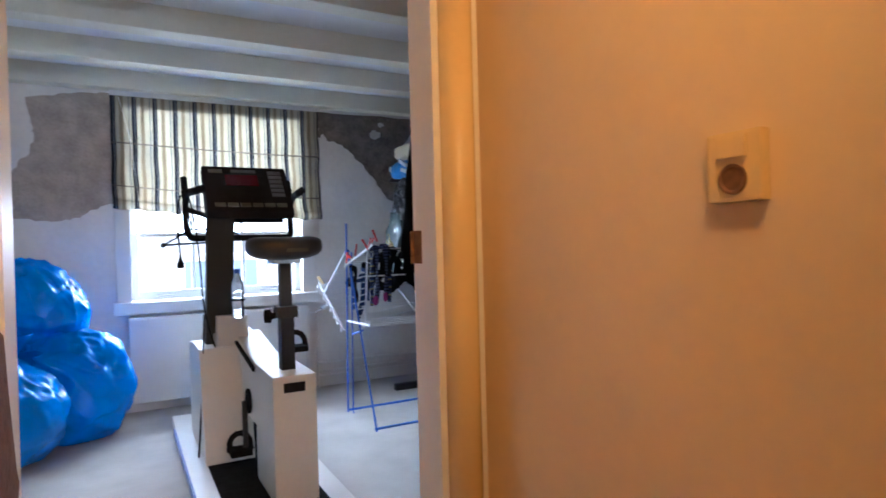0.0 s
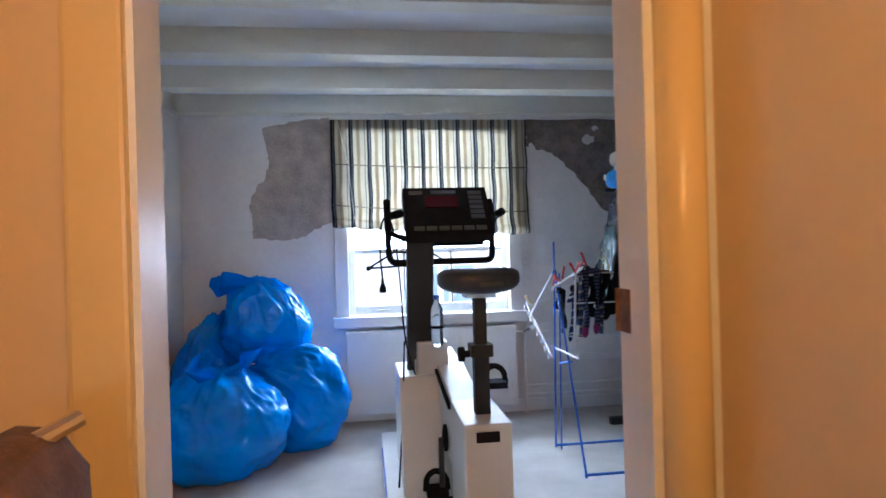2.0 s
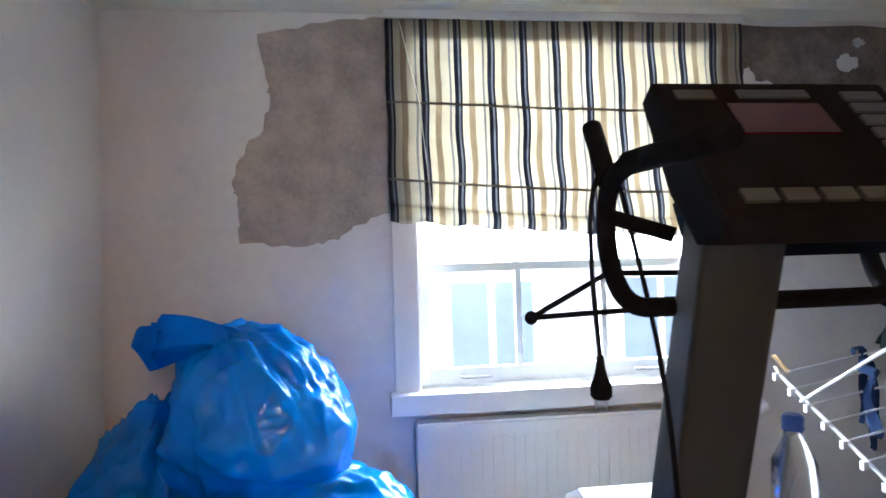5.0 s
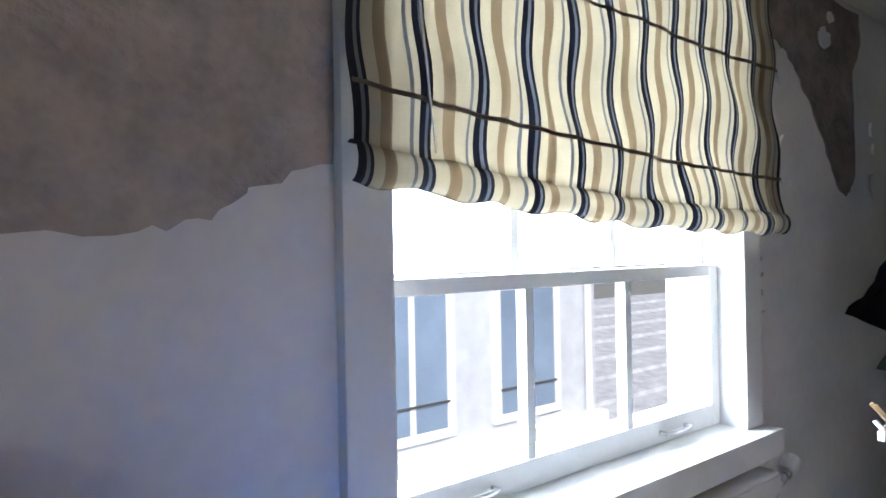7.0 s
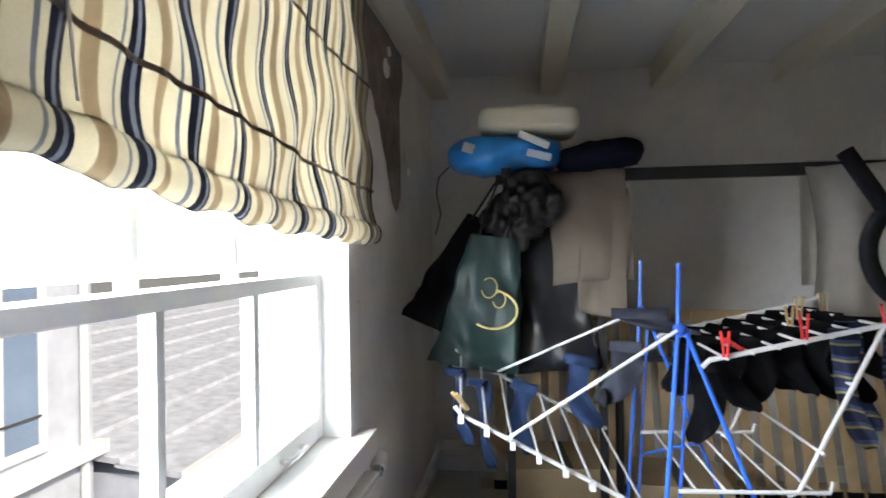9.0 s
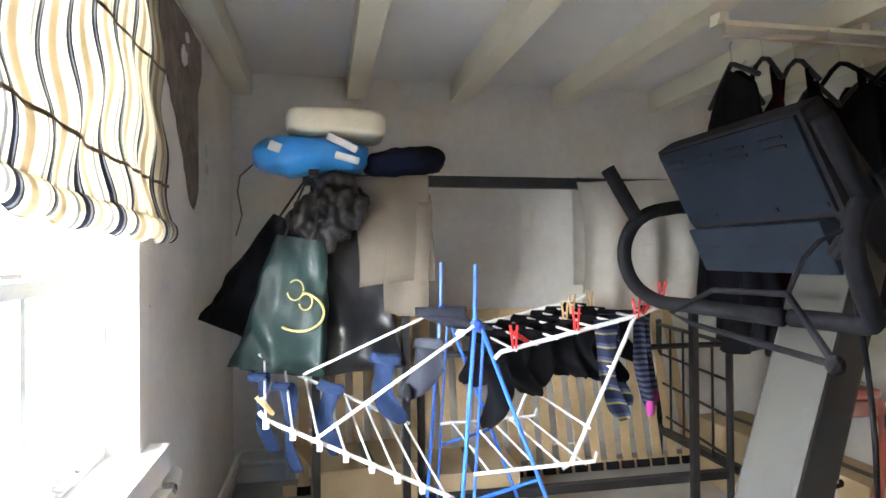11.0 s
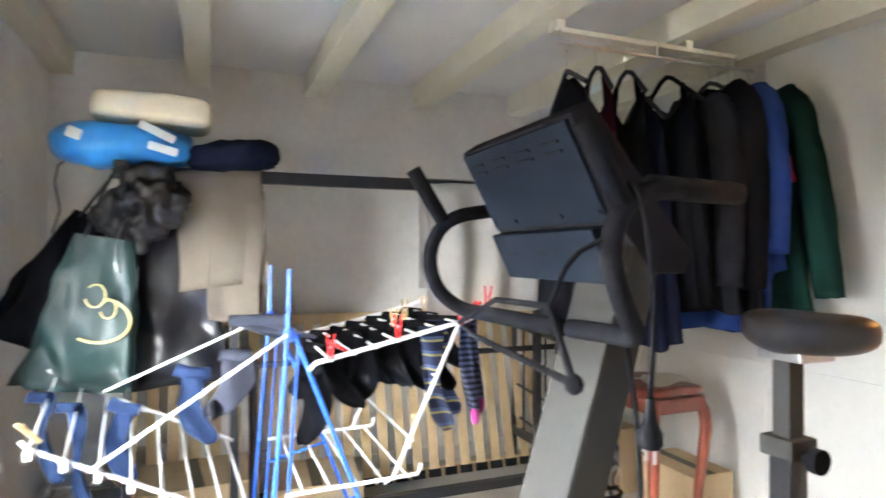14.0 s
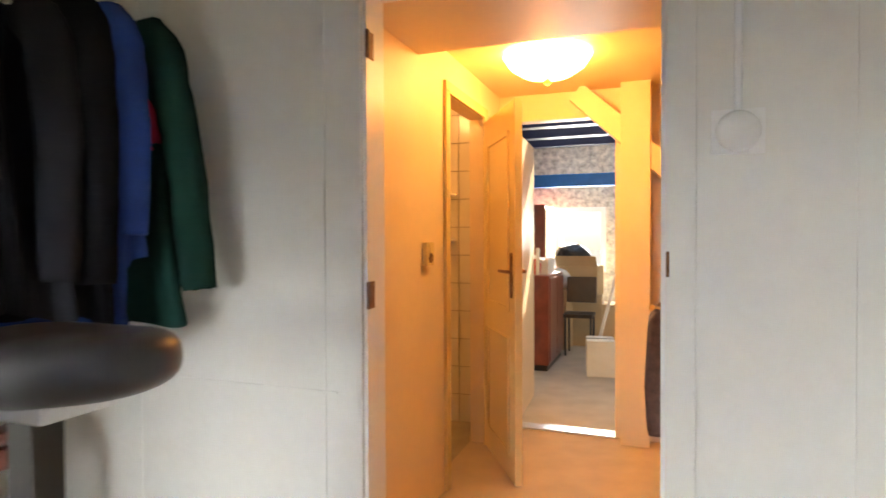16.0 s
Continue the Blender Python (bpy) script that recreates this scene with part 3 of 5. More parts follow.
tb = box(-0.097, 0.097, 0, 0.006, -0.097, 0.097)
tb.to_mesh(tm)
tb.free()
tm.materials.append(M["tile"])
for a in range(5):
    for b in range(12):
        o = new("tile", tm)
        o.parent, o.location = tiles, (2.18 + a * 0.2, -5.6, 0.1 + b * 0.2)
shelf = thing("wall_shelf", (2.5, -5.55, 1.3), "small white bathroom shelf", "shelf")
for z in (1.3, 1.62):
    part("board", box(2.3, 2.75, -5.593, -5.47, z, z + 0.018), "white", shelf, bevel=0.003)

# unseen fitting, made up to go with the added bulb over the tiles
bl = thing("added_bathroom_lamp", (2.5, -4.75, 2.34), "small round bathroom ceiling lamp, added out of view", "ceiling lamp")
part("ceiling_plate", lathe([(0.06, 2.37), (0.06, 2.4)], (2.5, -4.75, 0), 20), "white", bl)

# hall socket
sk = thing("wall_socket", (HX, -4.19, 1.24), "cream wall switch over a round socket", "socket")
part("plate", box(HX - 0.024, HX, -4.242, -4.148, 1.19, 1.3), "hallgloss", sk, bevel=0.006)
part("socket_well", lathe([(0.024, 0), (0.024, 0.004), (0.019, 0.004), (0.017, 0.002)], (HX - 0.024, -4.195, 1.225), 20, turn=pose(0, 0, 0, 0, -90, 0)), "rust", sk)
part("switch_rocker", box(HX - 0.031, HX - 0.024, -4.22, -4.17, 1.258, 1.292), "hallgloss", sk, bevel=0.003)

# ceiling lamp
cl = thing("ceiling_lamp", (1.49, -4.72, 2.2), "lit opal glass ceiling bowl with a brass finial", "ceiling lamp")
bowl = part("shade", lathe([(0.05, 2.165), (0.13, 2.185), (0.2, 2.23), (0.235, 2.285), (0.23, 2.285), (0.195, 2.236), (0.127, 2.192), (0.048, 2.172)], (1.49, -4.72, 0), 32), "lampglass", cl, smooth=True)
bowl.visible_shadow = False
part("finial", lathe([(0.004, 2.13), (0.02, 2.14), (0.022, 2.15), (0.008, 2.168)], (1.49, -4.72, 0), 14), "rust", cl)
part("ceiling_plate", lathe([(0.07, 2.28), (0.07, 2.3)], (1.49, -4.72, 0), 20), "white", cl)

# folded stairlift seat at the hall's edge
sl = thing("stairlift_seat", (0.86, -3.86, 0), "folded stairlift seat with brown woven upholstery", "stairlift")
pad = prism([(0.52, 0.62), (0.965, 0.62), (0.975, 0.8), (0.965, 1.02), (0.93, 1.07), (0.88, 1.075), (0.78, 1.0), (0.66, 0.9), (0.55, 0.86)], "y", -4.0, -3.72)
part("cushion", pad, "brownpad", sl, bevel=0.03, smooth=True)
part("arm_tube", tube([(0.92, -3.76, 1.06), (0.95, -3.72, 1.075)], 0.012, 10), "chrome", sl)
part("stand", box(0.8, 0.92, -3.92, -3.8, 0.0, 0.63), "blackmetal", sl, bevel=0.01)

# attic room beyond the hall
setting(part("attic_floor", box(-0.9, 3.6, -10.0, -5.7, -0.1, 0.0), "carpet"), "beige carpet of the attic room", "floor")
wall = bmesh.new()
for b in ((-0.9, 1.62, -10.1, -10.0, 0, 3.2), (2.85, 3.6, -10.1, -10.0, 0, 3.2), (1.62, 2.85, -10.1, -10.0, 0, 0.85), (1.62, 2.85, -10.1, -10.0, 1.75, 3.2)):
    box(*b, bm=wall)
setting(part("wall_attic_end", wall, "pattern"), "speckled papered end wall with a bright window", "wall")
setting(part("wall_attic_east", box(3.5, 3.6, -10.0, -5.7, 0, 2.6), "plaster"), "plain plastered wall", "wall")
setting(part("wall_attic_west", box(-0.9, -0.8, -10.0, -5.7, 0, 2.6), "plaster"), "plain plastered wall", "wall")
w2 = thing("window_2", (2.2, -10.05, 0.85), "bright white framed attic window", "window", "", "structure")
fr = bmesh.new()
for b in ((1.62, 1.69, 0.85, 1.75), (2.78, 2.85, 0.85, 1.75), (1.69, 2.78, 0.85, 0.92), (1.69, 2.78, 1.68, 1.75), (2.2, 2.25, 0.92, 1.68)):
    box(b[0], b[1], -10.08, -10.0, b[2], b[3], fr)
part("window_frame", fr, "white", w2)
pp = part("pane", box(1.69, 2.78, -10.045, -10.04, 0.92, 1.68), "glass", w2)
pp.visible_shadow = False
# boarded roof with open skylights between dark blue beams
roof = bmesh.new()
lights_y = ((-6.78, -6.27), (-7.43, -6.92), (-8.08, -7.57), (-8.73, -8.22))
for y0, y1 in ((-6.27, -5.7), (-6.92, -6.78), (-7.57, -7.43), (-8.22, -8.08), (-10.0, -8.73)):
    box(-0.9, 3.6, y0, y1, 2.62, 2.7, roof)
for y0, y1 in lights_y:
    box(-0.9, 0.6, y0, y1, 2.62, 2.7, roof)
    box(2.3, 3.6, y0, y1, 2.62, 2.7, roof)
setting(part("attic_ceiling", roof, "ceil"), "white attic ceiling with skylights", "ceiling")
for y in (-6.2, -6.85, -7.5, -8.15, -8.8):
    setting(part("attic_beam", box(-0.8, 3.5, y - 0.07, y + 0.07, 2.42, 2.62), "darkblue", bevel=0.008), "dark blue painted attic beam", "beam")
setting(part("attic_beam", box(-0.8, 3.5, -9.4, -9.26, 1.98, 2.14), "midblue", bevel=0.008), "bright blue painted tie beam", "beam")
for y in (-6.9, -8.1, -9.3):
    setting(part("attic_brace", obox((0.78, y, 2.2), (0.12, 0.12, 1.1), (0, 42, 0)), "darkblue" if y > -9 else "midblue", bevel=0.006), "blue painted slanting brace", "beam")


def carton(center, size, turn, label, material="card", flap=False):
    t = thing("cardboard_box", (center[0], center[1], center[2]), label, "box", "stored boxes")
    x, y, z = center
    a, b, c = size
    part("carton_body", obox((x, y, z + c / 2), (a, b, c), (0, 0, turn)), material, t, bevel=0.006)
    part("tape", obox((x, y, z + c + 0.0005), (a * 0.98, 0.05, 0.003), (0, 0, turn)), "label", t)
    if flap:
        m = pose(x, y, z + c, 0, 0, turn)
        f = obox((0, b / 2 + 0.05, 0.06), (a, 0.006, 0.16), (-40, 0, 0))
        bmesh.ops.transform(f, matrix=m, verts=f.verts[:])
        part("flap", f, material, t)
    return t


carton((1.47, -7.5, 0), (0.26, 0.34, 0.34), 8, "small pale grey printed cardboard box", "paper")
carton((1.9, -9.2, 0.0), (0.6, 0.5, 0.62), 4, "large brown cardboard box")
carton((1.86, -9.15, 0.62), (0.5, 0.4, 0.36), -6, "brown cardboard box on another box", "card", True)
carton((1.5, -9.3, 0.0), (0.4, 0.4, 0.5), 12, "brown cardboard box beside the wall")
cab = thing("wooden_cabinet", (2.2, -8.0, 0), "dark red-brown wooden cabinet", "cabinet")
part("cabinet_body", box(1.95, 2.5, -8.3, -7.4, 0.06, 0.95), "mahogany", cab, bevel=0.008)
part("plinth", box(1.97, 2.48, -8.28, -7.42, 0.0, 0.06), "blackmetal", cab)
part("door", box(1.938, 1.95, -7.84, -7.43, 0.1, 0.92), "mahogany", cab, bevel=0.003)
part("door", box(1.938, 1.95, -8.28, -7.86, 0.1, 0.92), "mahogany", cab, bevel=0.003)
bb = thing("wardrobe", (2.6, -9.5, 0), "tall brown wooden wardrobe", "wardrobe")
part("wardrobe_body", box(2.3, 3.05, -9.8, -9.1, 0.0, 1.75), "mahogany", bb, bevel=0.008)
part("door", box(2.285, 2.3, -9.78, -9.12, 0.08, 1.7), "card", bb, bevel=0.003)
rb = thing("red_canister", (2.02, -7.6, 0.95), "small red plastic canister on the cabinet", "canister")
part("canister_body", lathe([(0.07, 0.95), (0.075, 1.06), (0.05, 1.1), (0.03, 1.11)], (2.13, -7.55, 0), 18), "redplastic", rb, smooth=True)
part("canister_lid", lathe([(0.035, 1.11), (0.035, 1.14), (0.02, 1.145)], (2.13, -7.55, 0), 14), "white", rb)


def crumple(bm, amount, scale, seed, creases=0.5):
    for v in bm.verts:
        p = v.co * scale + Vector((seed * 3.1, seed, -seed))
        n = v.normal
        ridge = 1 - abs(noise.noise(p)) * 2
        fine = noise.noise(p * 2.7)
        v.co += n * amount * (ridge * creases + fine * 0.35)


b5 = ball((1.95, -9.1, 1.1), (0.2, 0.18, 0.13), sub=4)
b5.normal_update()
crumple(b5, 0.05, 9, 5)
tagged(part("bin_bag", b5, "blackbag", smooth=True), "crumpled black plastic bag on the boxes", "bag")
ch = thing("black_chair", (1.78, -8.4, 0), "black folding chair among the boxes", "chair")
part("seat", box(1.62, 1.95, -8.6, -8.25, 0.43, 0.47), "vinyl", ch, bevel=0.01)
part("backrest", obox((1.78, -8.62, 0.72), (0.34, 0.03, 0.3), (8, 0, 0)), "vinyl", ch, bevel=0.01)
for x, y in ((1.64, -8.58), (1.92, -8.58), (1.64, -8.28), (1.92, -8.28)):
    part("leg", tube([(x, y, 0), (x, y, 0.44)], 0.012, 8), "blackmetal", ch)
carton((2.14, -8.8, 0.0), (0.4, 0.36, 0.7), -5, "tall brown cardboard box beside the chair")
carton((1.98, -9.6, 0.62), (0.45, 0.35, 0.3), 9, "brown cardboard box at the back of the stack")
carton((2.2, -7.85, 0.95), (0.4, 0.5, 0.16), 2, "flat pale box on the wooden cabinet", "paper")
soft_bundle = ball((2.14, -8.8, 0.82), (0.2, 0.18, 0.12), sub=4)
soft_bundle.normal_update()
crumple(soft_bundle, 0.05, 8, 11)
tagged(part("cloth_bundle", soft_bundle, "towel", smooth=True), "pale crumpled cloth bundle on a box", "bundle")
pl = thing("leaning_plank", (1.44, -7.6, 0), "white plank leaning against the wall", "plank")
part("plank", obox((1.4, -8.0, 0.735), (0.03, 0.12, 1.5), (0, -14, 0)), "white", pl, bevel=0.004)

# ---- outside ----
setting(part("ground", box(-400, 400, -400, 800, -6.1, -6.0), "ground"), "grey paving far below", "ground")
setting(part("lower_storey", box(-0.5, 4.42, -10.1, 0.3, -6.0, -0.105), "plaster"), "plain plastered storey below the rooms", "wall")
fac = thing("neighbour_house", (0.5, 7.0, -6.0), "grey painted house across the yard", "house")
part("wall", box(-8, 9.0, 6.0, 12, -6.0, 5.5), "brick", fac)
part("roof", prism([(5.6, 5.5), (12.4, 5.5), (9, 8.4)], "x", -8.3, 9.3), "rooftile", fac)
part("eaves_board", box(-8.2, 9.2, 5.75, 5.99, 5.2, 5.5), "white", fac)
part("ledge", box(-8.1, 9.1, 5.8, 5.995, -1.65, -1.45), "white", fac)
for x in (-6.5, -3.4, -0.6, 1.9, 4.4, 6.6):
    for z in (-4.6, -1.3, 2.3):
        w = part("window", box(x, x + 1.45, 5.93, 6.0, z, z + 2.4), "white", fac, "tall white framed window")
        for k in range(2):
            part("pane", box(x + 0.14 + 0.62 * k, x + 0.66 + 0.64 * k, 5.925, 5.932, z + 0.14, z + 2.26), "darkglass", w)
        part("rail", box(x + 0.12, x + 1.33, 5.9, 5.925, z + 0.5, z + 0.53), "grey", w)
part("drainpipe", tube([(8.75, 5.93, -6), (8.75, 5.93, 5.2)], 0.06, 8), "white", fac)
ann = thing("low_annex", (14, 8, -6.0), "low annex with a weathered tiled roof", "house")
part("wall", box(9.1, 26, 5.0, 13, -6.0, -2.0), "brick", ann)
for k in range(9):
    y0 = 4.6 + k * 0.95
    part("roof_course", prism([(y0, -2.0 + k * 0.17), (y0 + 1.05, -2.0 + k * 0.17 + 0.13), (y0 + 1.05, -2.0 + k * 0.17 + 0.2), (y0, -2.0 + k * 0.17 + 0.1)], "x", 9.01, 26.3), "rooftile", ann)
part("fascia", box(9.05, 26.3, 4.45, 4.59, -2.2, -1.9), "white", ann)

# ---- exercise bike ----
bike = thing("exercise_bike", (1.68, -1.7, 0), "cream and black exercise bike with a wide saddle", "exercise bike")
plat = part("platform", box(1.38, 1.98, -2.5, -0.5, 0.0, 0.055), "bikewhite", bike, bevel=0.012)
part("tread_mat", box(1.47, 1.88, -2.4, -0.95, 0.055, 0.059), "rubber", plat)
part("edge_strip", box(1.372, 1.381, -2.49, -0.78, 0.002, 0.045), "bluecap", plat, "blue edge strip")
part("front_housing", prism([(-1.62, 0.06), (-0.95, 0.06), (-0.95, 0.6), (-1.2, 0.62), (-1.45, 0.62), (-1.5, 0.5), (-1.55, 0.3)], "x", 1.46, 1.7), "bikewhite", bike, bevel=0.01)
part("flywheel_housing", prism([(-0.96, 0.06), (-0.56, 0.06), (-0.52, 0.2), (-0.53, 0.45), (-0.6, 0.58), (-0.72, 0.64), (-0.96, 0.62)], "x", 1.56, 1.84), "bikewhite", bike, bevel=0.02)
part("column_cover", prism([(-1.5, 0.06), (-1.24, 0.06), (-1.24, 0.78), (-1.4, 0.78), (-1.43, 0.5)], "x", 1.56, 1.72), "bikewhite", bike, bevel=0.01)
part("seat_housing", prism([(-2.28, 0.06), (-1.9, 0.06), (-1.9, 0.6), (-2.28, 0.6)], "x", 1.655, 1.84), "bikewhite", bike, bevel=0.01)
part("housing_label", box(1.7, 1.79, -2.284, -2.279, 0.53, 0.57), "console", bike, "black nameplate")
beam_b = prism([(-1.98, 0.3), (-1.3, 0.3), (-1.3, 0.68), (-1.98, 0.58)], "x", 1.66, 1.8)
part("frame_beam", beam_b, "bikewhite", bike, bevel=0.01)
part("beam_edge", prism([(-1.9, 0.56), (-1.4, 0.63), (-1.4, 0.645), (-1.9, 0.575)], "x", 1.645, 1.66), "rubber", bike)
col = prism([(-1.28, 0.54), (-1.19, 0.54), (-1.45, 1.36), (-1.52, 1.36)], "x", 1.513, 1.65)
part("column", col, "column", bike, "grey-brown metal column", bevel=0.008)
part("column_badge", prism([(-1.292, 0.56), (-1.285, 0.56), (-1.32, 0.68), (-1.327, 0.68)], "x", 1.55, 1.61), "steel", bike)
# console: tilted box with keys and display
TILT = pose(1.735, -1.455, 1.45, 49, 0, 3)


def con(name, b, material, parent, label="", bevel=0.0):
    bm = box(*b)
    bmesh.ops.transform(bm, matrix=TILT, verts=bm.verts[:])
    return part(name, bm, material, parent, label, bevel=bevel)


console = part("console", prism([(-1.36, 1.592), (-1.318, 1.565), (-1.412, 1.386), (-1.49, 1.3), (-1.56, 1.298), (-1.575, 1.335)], "x", 1.507, 1.95), "console", bike, "black plastic console", bevel=0.01)
TILT = pose(1.728, -1.4675, 1.4635, 50.1, 0, 0)
con("display", (-0.11, 0.06, 0.02, 0.1, 0.0, 0.004), "red", console, "dark red display window")
con("display_strip", (-0.075, 0.055, 0.118, 0.14, 0.0, 0.004), "grey", console)
con("badge", (-0.19, -0.12, 0.115, 0.14, 0.0, 0.0035), "label", console)
for k in range(6):
    con("button", (-0.18 + k * 0.063, -0.128 + k * 0.063, -0.138, -0.112, 0.0, 0.006), "label", console)
for k in range(6):
    con("button", (0.12, 0.19, -0.06 + k * 0.034, -0.036 + k * 0.034, 0.0, 0.005), "grey", console)
def back(name, b, material, label="", bevel=0.0):
    bm = box(*b)
    bmesh.ops.transform(bm, matrix=pose(1.728, -1.365, 1.4755, 62.3, 0, 0), verts=bm.verts[:])
    return part(name, bm, material, console, label, bevel=bevel)


back("back_cover", (-0.21, 0.21, -0.093, 0.093, -0.008, 0.004), "consoleback", "blue-grey plastic back cover", 0.003)
for k in range(4):
    for q in (0, 1):
        back("vent_slot", (-0.17 + k * 0.1, -0.115 + k * 0.1, 0.06 - q * 0.018, 0.066 - q * 0.018, -0.0105, -0.007), "rubber")
for x in (-0.2, 0.2, -0.08, 0.1):
    back("screw", (x - 0.004, x + 0.004, -0.08, -0.072, -0.0105, -0.007), "rubber")
part("bracket", prism([(-1.49, 1.28), (-1.42, 1.28), (-1.375, 1.375), (-1.41, 1.384), (-1.49, 1.3)], "x", 1.53, 1.91), "consoleback", bike, bevel=0.004)
for x in (1.6, 1.72, 1.85):
    part("bracket_slot", obox((x, -1.396, 1.335), (0.045, 0.004, 0.008), (-25, 0, 0)), "rubber", bike)
# handlebars
bar = [(1.6, -1.36, 1.2), (1.9, -1.35, 1.2), (1.98, -1.33, 1.2), (2.0, -1.27, 1.25), (2.0, -1.25, 1.34), (2.0, -1.3, 1.42), (2.0, -1.42, 1.44), (2.0, -1.45, 1.44)]
part("handlebar", tube(bar, 0.017, 12, smooth=2), "rubber", bike, smooth=True)
bar = [(1.6, -1.38, 1.2), (1.5, -1.4, 1.2), (1.44, -1.4, 1.2), (1.425, -1.36, 1.25), (1.425, -1.33, 1.34), (1.425, -1.36, 1.42), (1.43, -1.45, 1.44), (1.435, -1.48, 1.44)]
part("handlebar", tube(bar, 0.017, 12, smooth=2), "rubber", bike, smooth=True)
for x, x2 in ((1.435, 1.475), (2.0, 1.97)):
    part("grip", tube([(x, -1.42, 1.44), (x2, -1.645, 1.44)], 0.02, 14), "rubber", bike, "black foam grip", smooth=True)
for x, y in ((1.425, -1.36), (2.0, -1.29)):
    part("horn_grip", tube([(x, y, 1.41), (x, y + 0.075, 1.53)], 0.018, 14), "rubber", bike, "black foam grip", smooth=True)
part("brace_tube", tube([(1.425, -1.34, 1.36), (1.52, -1.4, 1.32)], 0.014, 10), "rubber", bike)
# saddle and post


def saddle_f(u, v):
    a = 2 * math.pi * u
    ph = math.pi * v
    r = math.sin(ph)
    front = max(0, math.sin(a))
    w = 0.165 * (1 - 0.42 * front ** 1.5)
    l = 0.135 if math.sin(a) > 0 else 0.12
    z = math.cos(ph)
    flat = math.copysign(abs(z) ** 0.7, z)
    return (1.745 + w * math.copysign(abs(math.cos(a)) ** 0.8, math.cos(a)) * r ** 0.5, -2.165 + l * math.copysign(abs(math.sin(a)) ** 0.85, math.sin(a)) * r ** 0.5, 1.135 + 0.05 * flat + 0.012 * abs(math.cos(a)) * r)


sd = sheet(saddle_f, 40, 16)
bmesh.ops.remove_doubles(sd, verts=sd.verts[:], dist=0.0005)
saddle = part("saddle", sd, "vinyl", bike, "black padded vinyl saddle", smooth=True)
part("saddle_label", obox((1.775, -2.284, 1.128), (0.09, 0.006, 0.016), (0, 0, 0)), "label", saddle)
part("under_plate", box(1.69, 1.81, -2.2, -2.08, 1.07, 1.095), "steel", saddle, bevel=0.006)
part("seat_post", tube([(1.755, -2.12, 0.6), (1.755, -2.12, 1.08)], 0.034, 4), "column", bike)
part("post_sleeve", box(1.725, 1.785, -2.15, -2.09, 0.59, 0.84), "blackmetal", bike, bevel=0.004)
cl2 = part("clamp", box(1.71, 1.8, -2.165, -2.075, 0.83, 0.88), "column", bike, bevel=0.006)
part("clamp_knob", lathe([(0.014, 0), (0.014, 0.02), (0.03, 0.022), (0.03, 0.045)], (1.71, -2.12, 0.84), 18, turn=pose(0, 0, 0, 0, -90, 0)), "rubber", cl2)
# cranks and pedals
for s, x, y, z in ((1, 1.9, -1.72, 0.62), (-1, 1.6, -1.78, 0.16)):
    x0 = 1.8 if s > 0 else 1.66
    cr = part("crank", tube([(x0, -1.75, 0.39), (x0 + s * 0.03, -1.75, 0.39), (x0 + s * 0.035, y, z)], 0.013, 10), "blackmetal", bike)
    part("pedal", box(x - 0.05, x + 0.05, y - 0.05, y + 0.05, z - 0.015, z + 0.015), "rubber", cr, bevel=0.006)
    part("strap", tube([(x - 0.05, y, z), (x - 0.045, y + 0.02, z + 0.06), (x, y + 0.03, z + 0.085), (x + 0.045, y + 0.02, z + 0.06), (x + 0.05, y, z)], 0.014, 8, smooth=1), "rubber", cr, "rubber toe strap", smooth=True)
part("crank_hub", lathe([(0.06, 0), (0.06, 0.012), (0.03, 0.018)], (1.655, -1.75, 0.39), 20, turn=pose(0, 0, 0, 0, -90, 0)), "rubber", bike)
# power lead with its plug, hung over the handlebar
lead = thing("power_lead", (1.39, -1.32, 1.0), "black power lead with a plug hung on the handlebar", "cable")
part("cord", tube([(1.55, -1.42, 0.6), (1.49, -1.45, 0.8), (1.48, -1.43, 1.1), (1.46, -1.35, 1.36), (1.425, -1.37, 1.46), (1.385, -1.37, 1.4), (1.38, -1.38, 1.25), (1.39, -1.38, 1.12)], 0.0045, 8, smooth=2), "rubber", lead, smooth=True)
part("cord", tube([(1.49, -1.45, 0.8), (1.47, -1.46, 0.4), (1.44, -1.5, 0.075)], 0.0045, 8, smooth=1), "rubber", lead, smooth=True)
plug = part("plug", lathe([(0.006, 1.12), (0.008, 1.1), (0.011, 1.085), (0.018, 1.07), (0.018, 1.052), (0.014, 1.047)], (1.39, -1.38, 0), 16), "rubber", lead, smooth=True)
for k in (-1, 1):
    part("pin", tube([(1.39 + k * 0.0095, -1.38, 1.048), (1.39 + k * 0.0095, -1.38, 1.026)], 0.0024, 8), "steel", plug)
# coat hanger on the handlebar
hg = thing("coat_hanger", (1.42, -1.28, 1.2), "black plastic coat hanger on the bike", "hanger", "coat hangers")
part("hanger_body", tube([(1.32, -1.2, 1.17), (1.46, -1.25, 1.255), (1.66, -1.26, 1.25), (1.74, -1.22, 1.2), (1.66, -1.22, 1.185), (1.32, -1.2, 1.17)], 0.0055, 8), "rubber", hg)
part("hook", tube([(1.46, -1.25, 1.255), (1.45, -1.28, 1.33), (1.425, -1.33, 1.36)], 0.004, 6, smooth=1), "rubber", hg)
part("end_notch", ball((1.32, -1.2, 1.17), (0.014, 0.012, 0.014), sub=2), "rubber", hg)
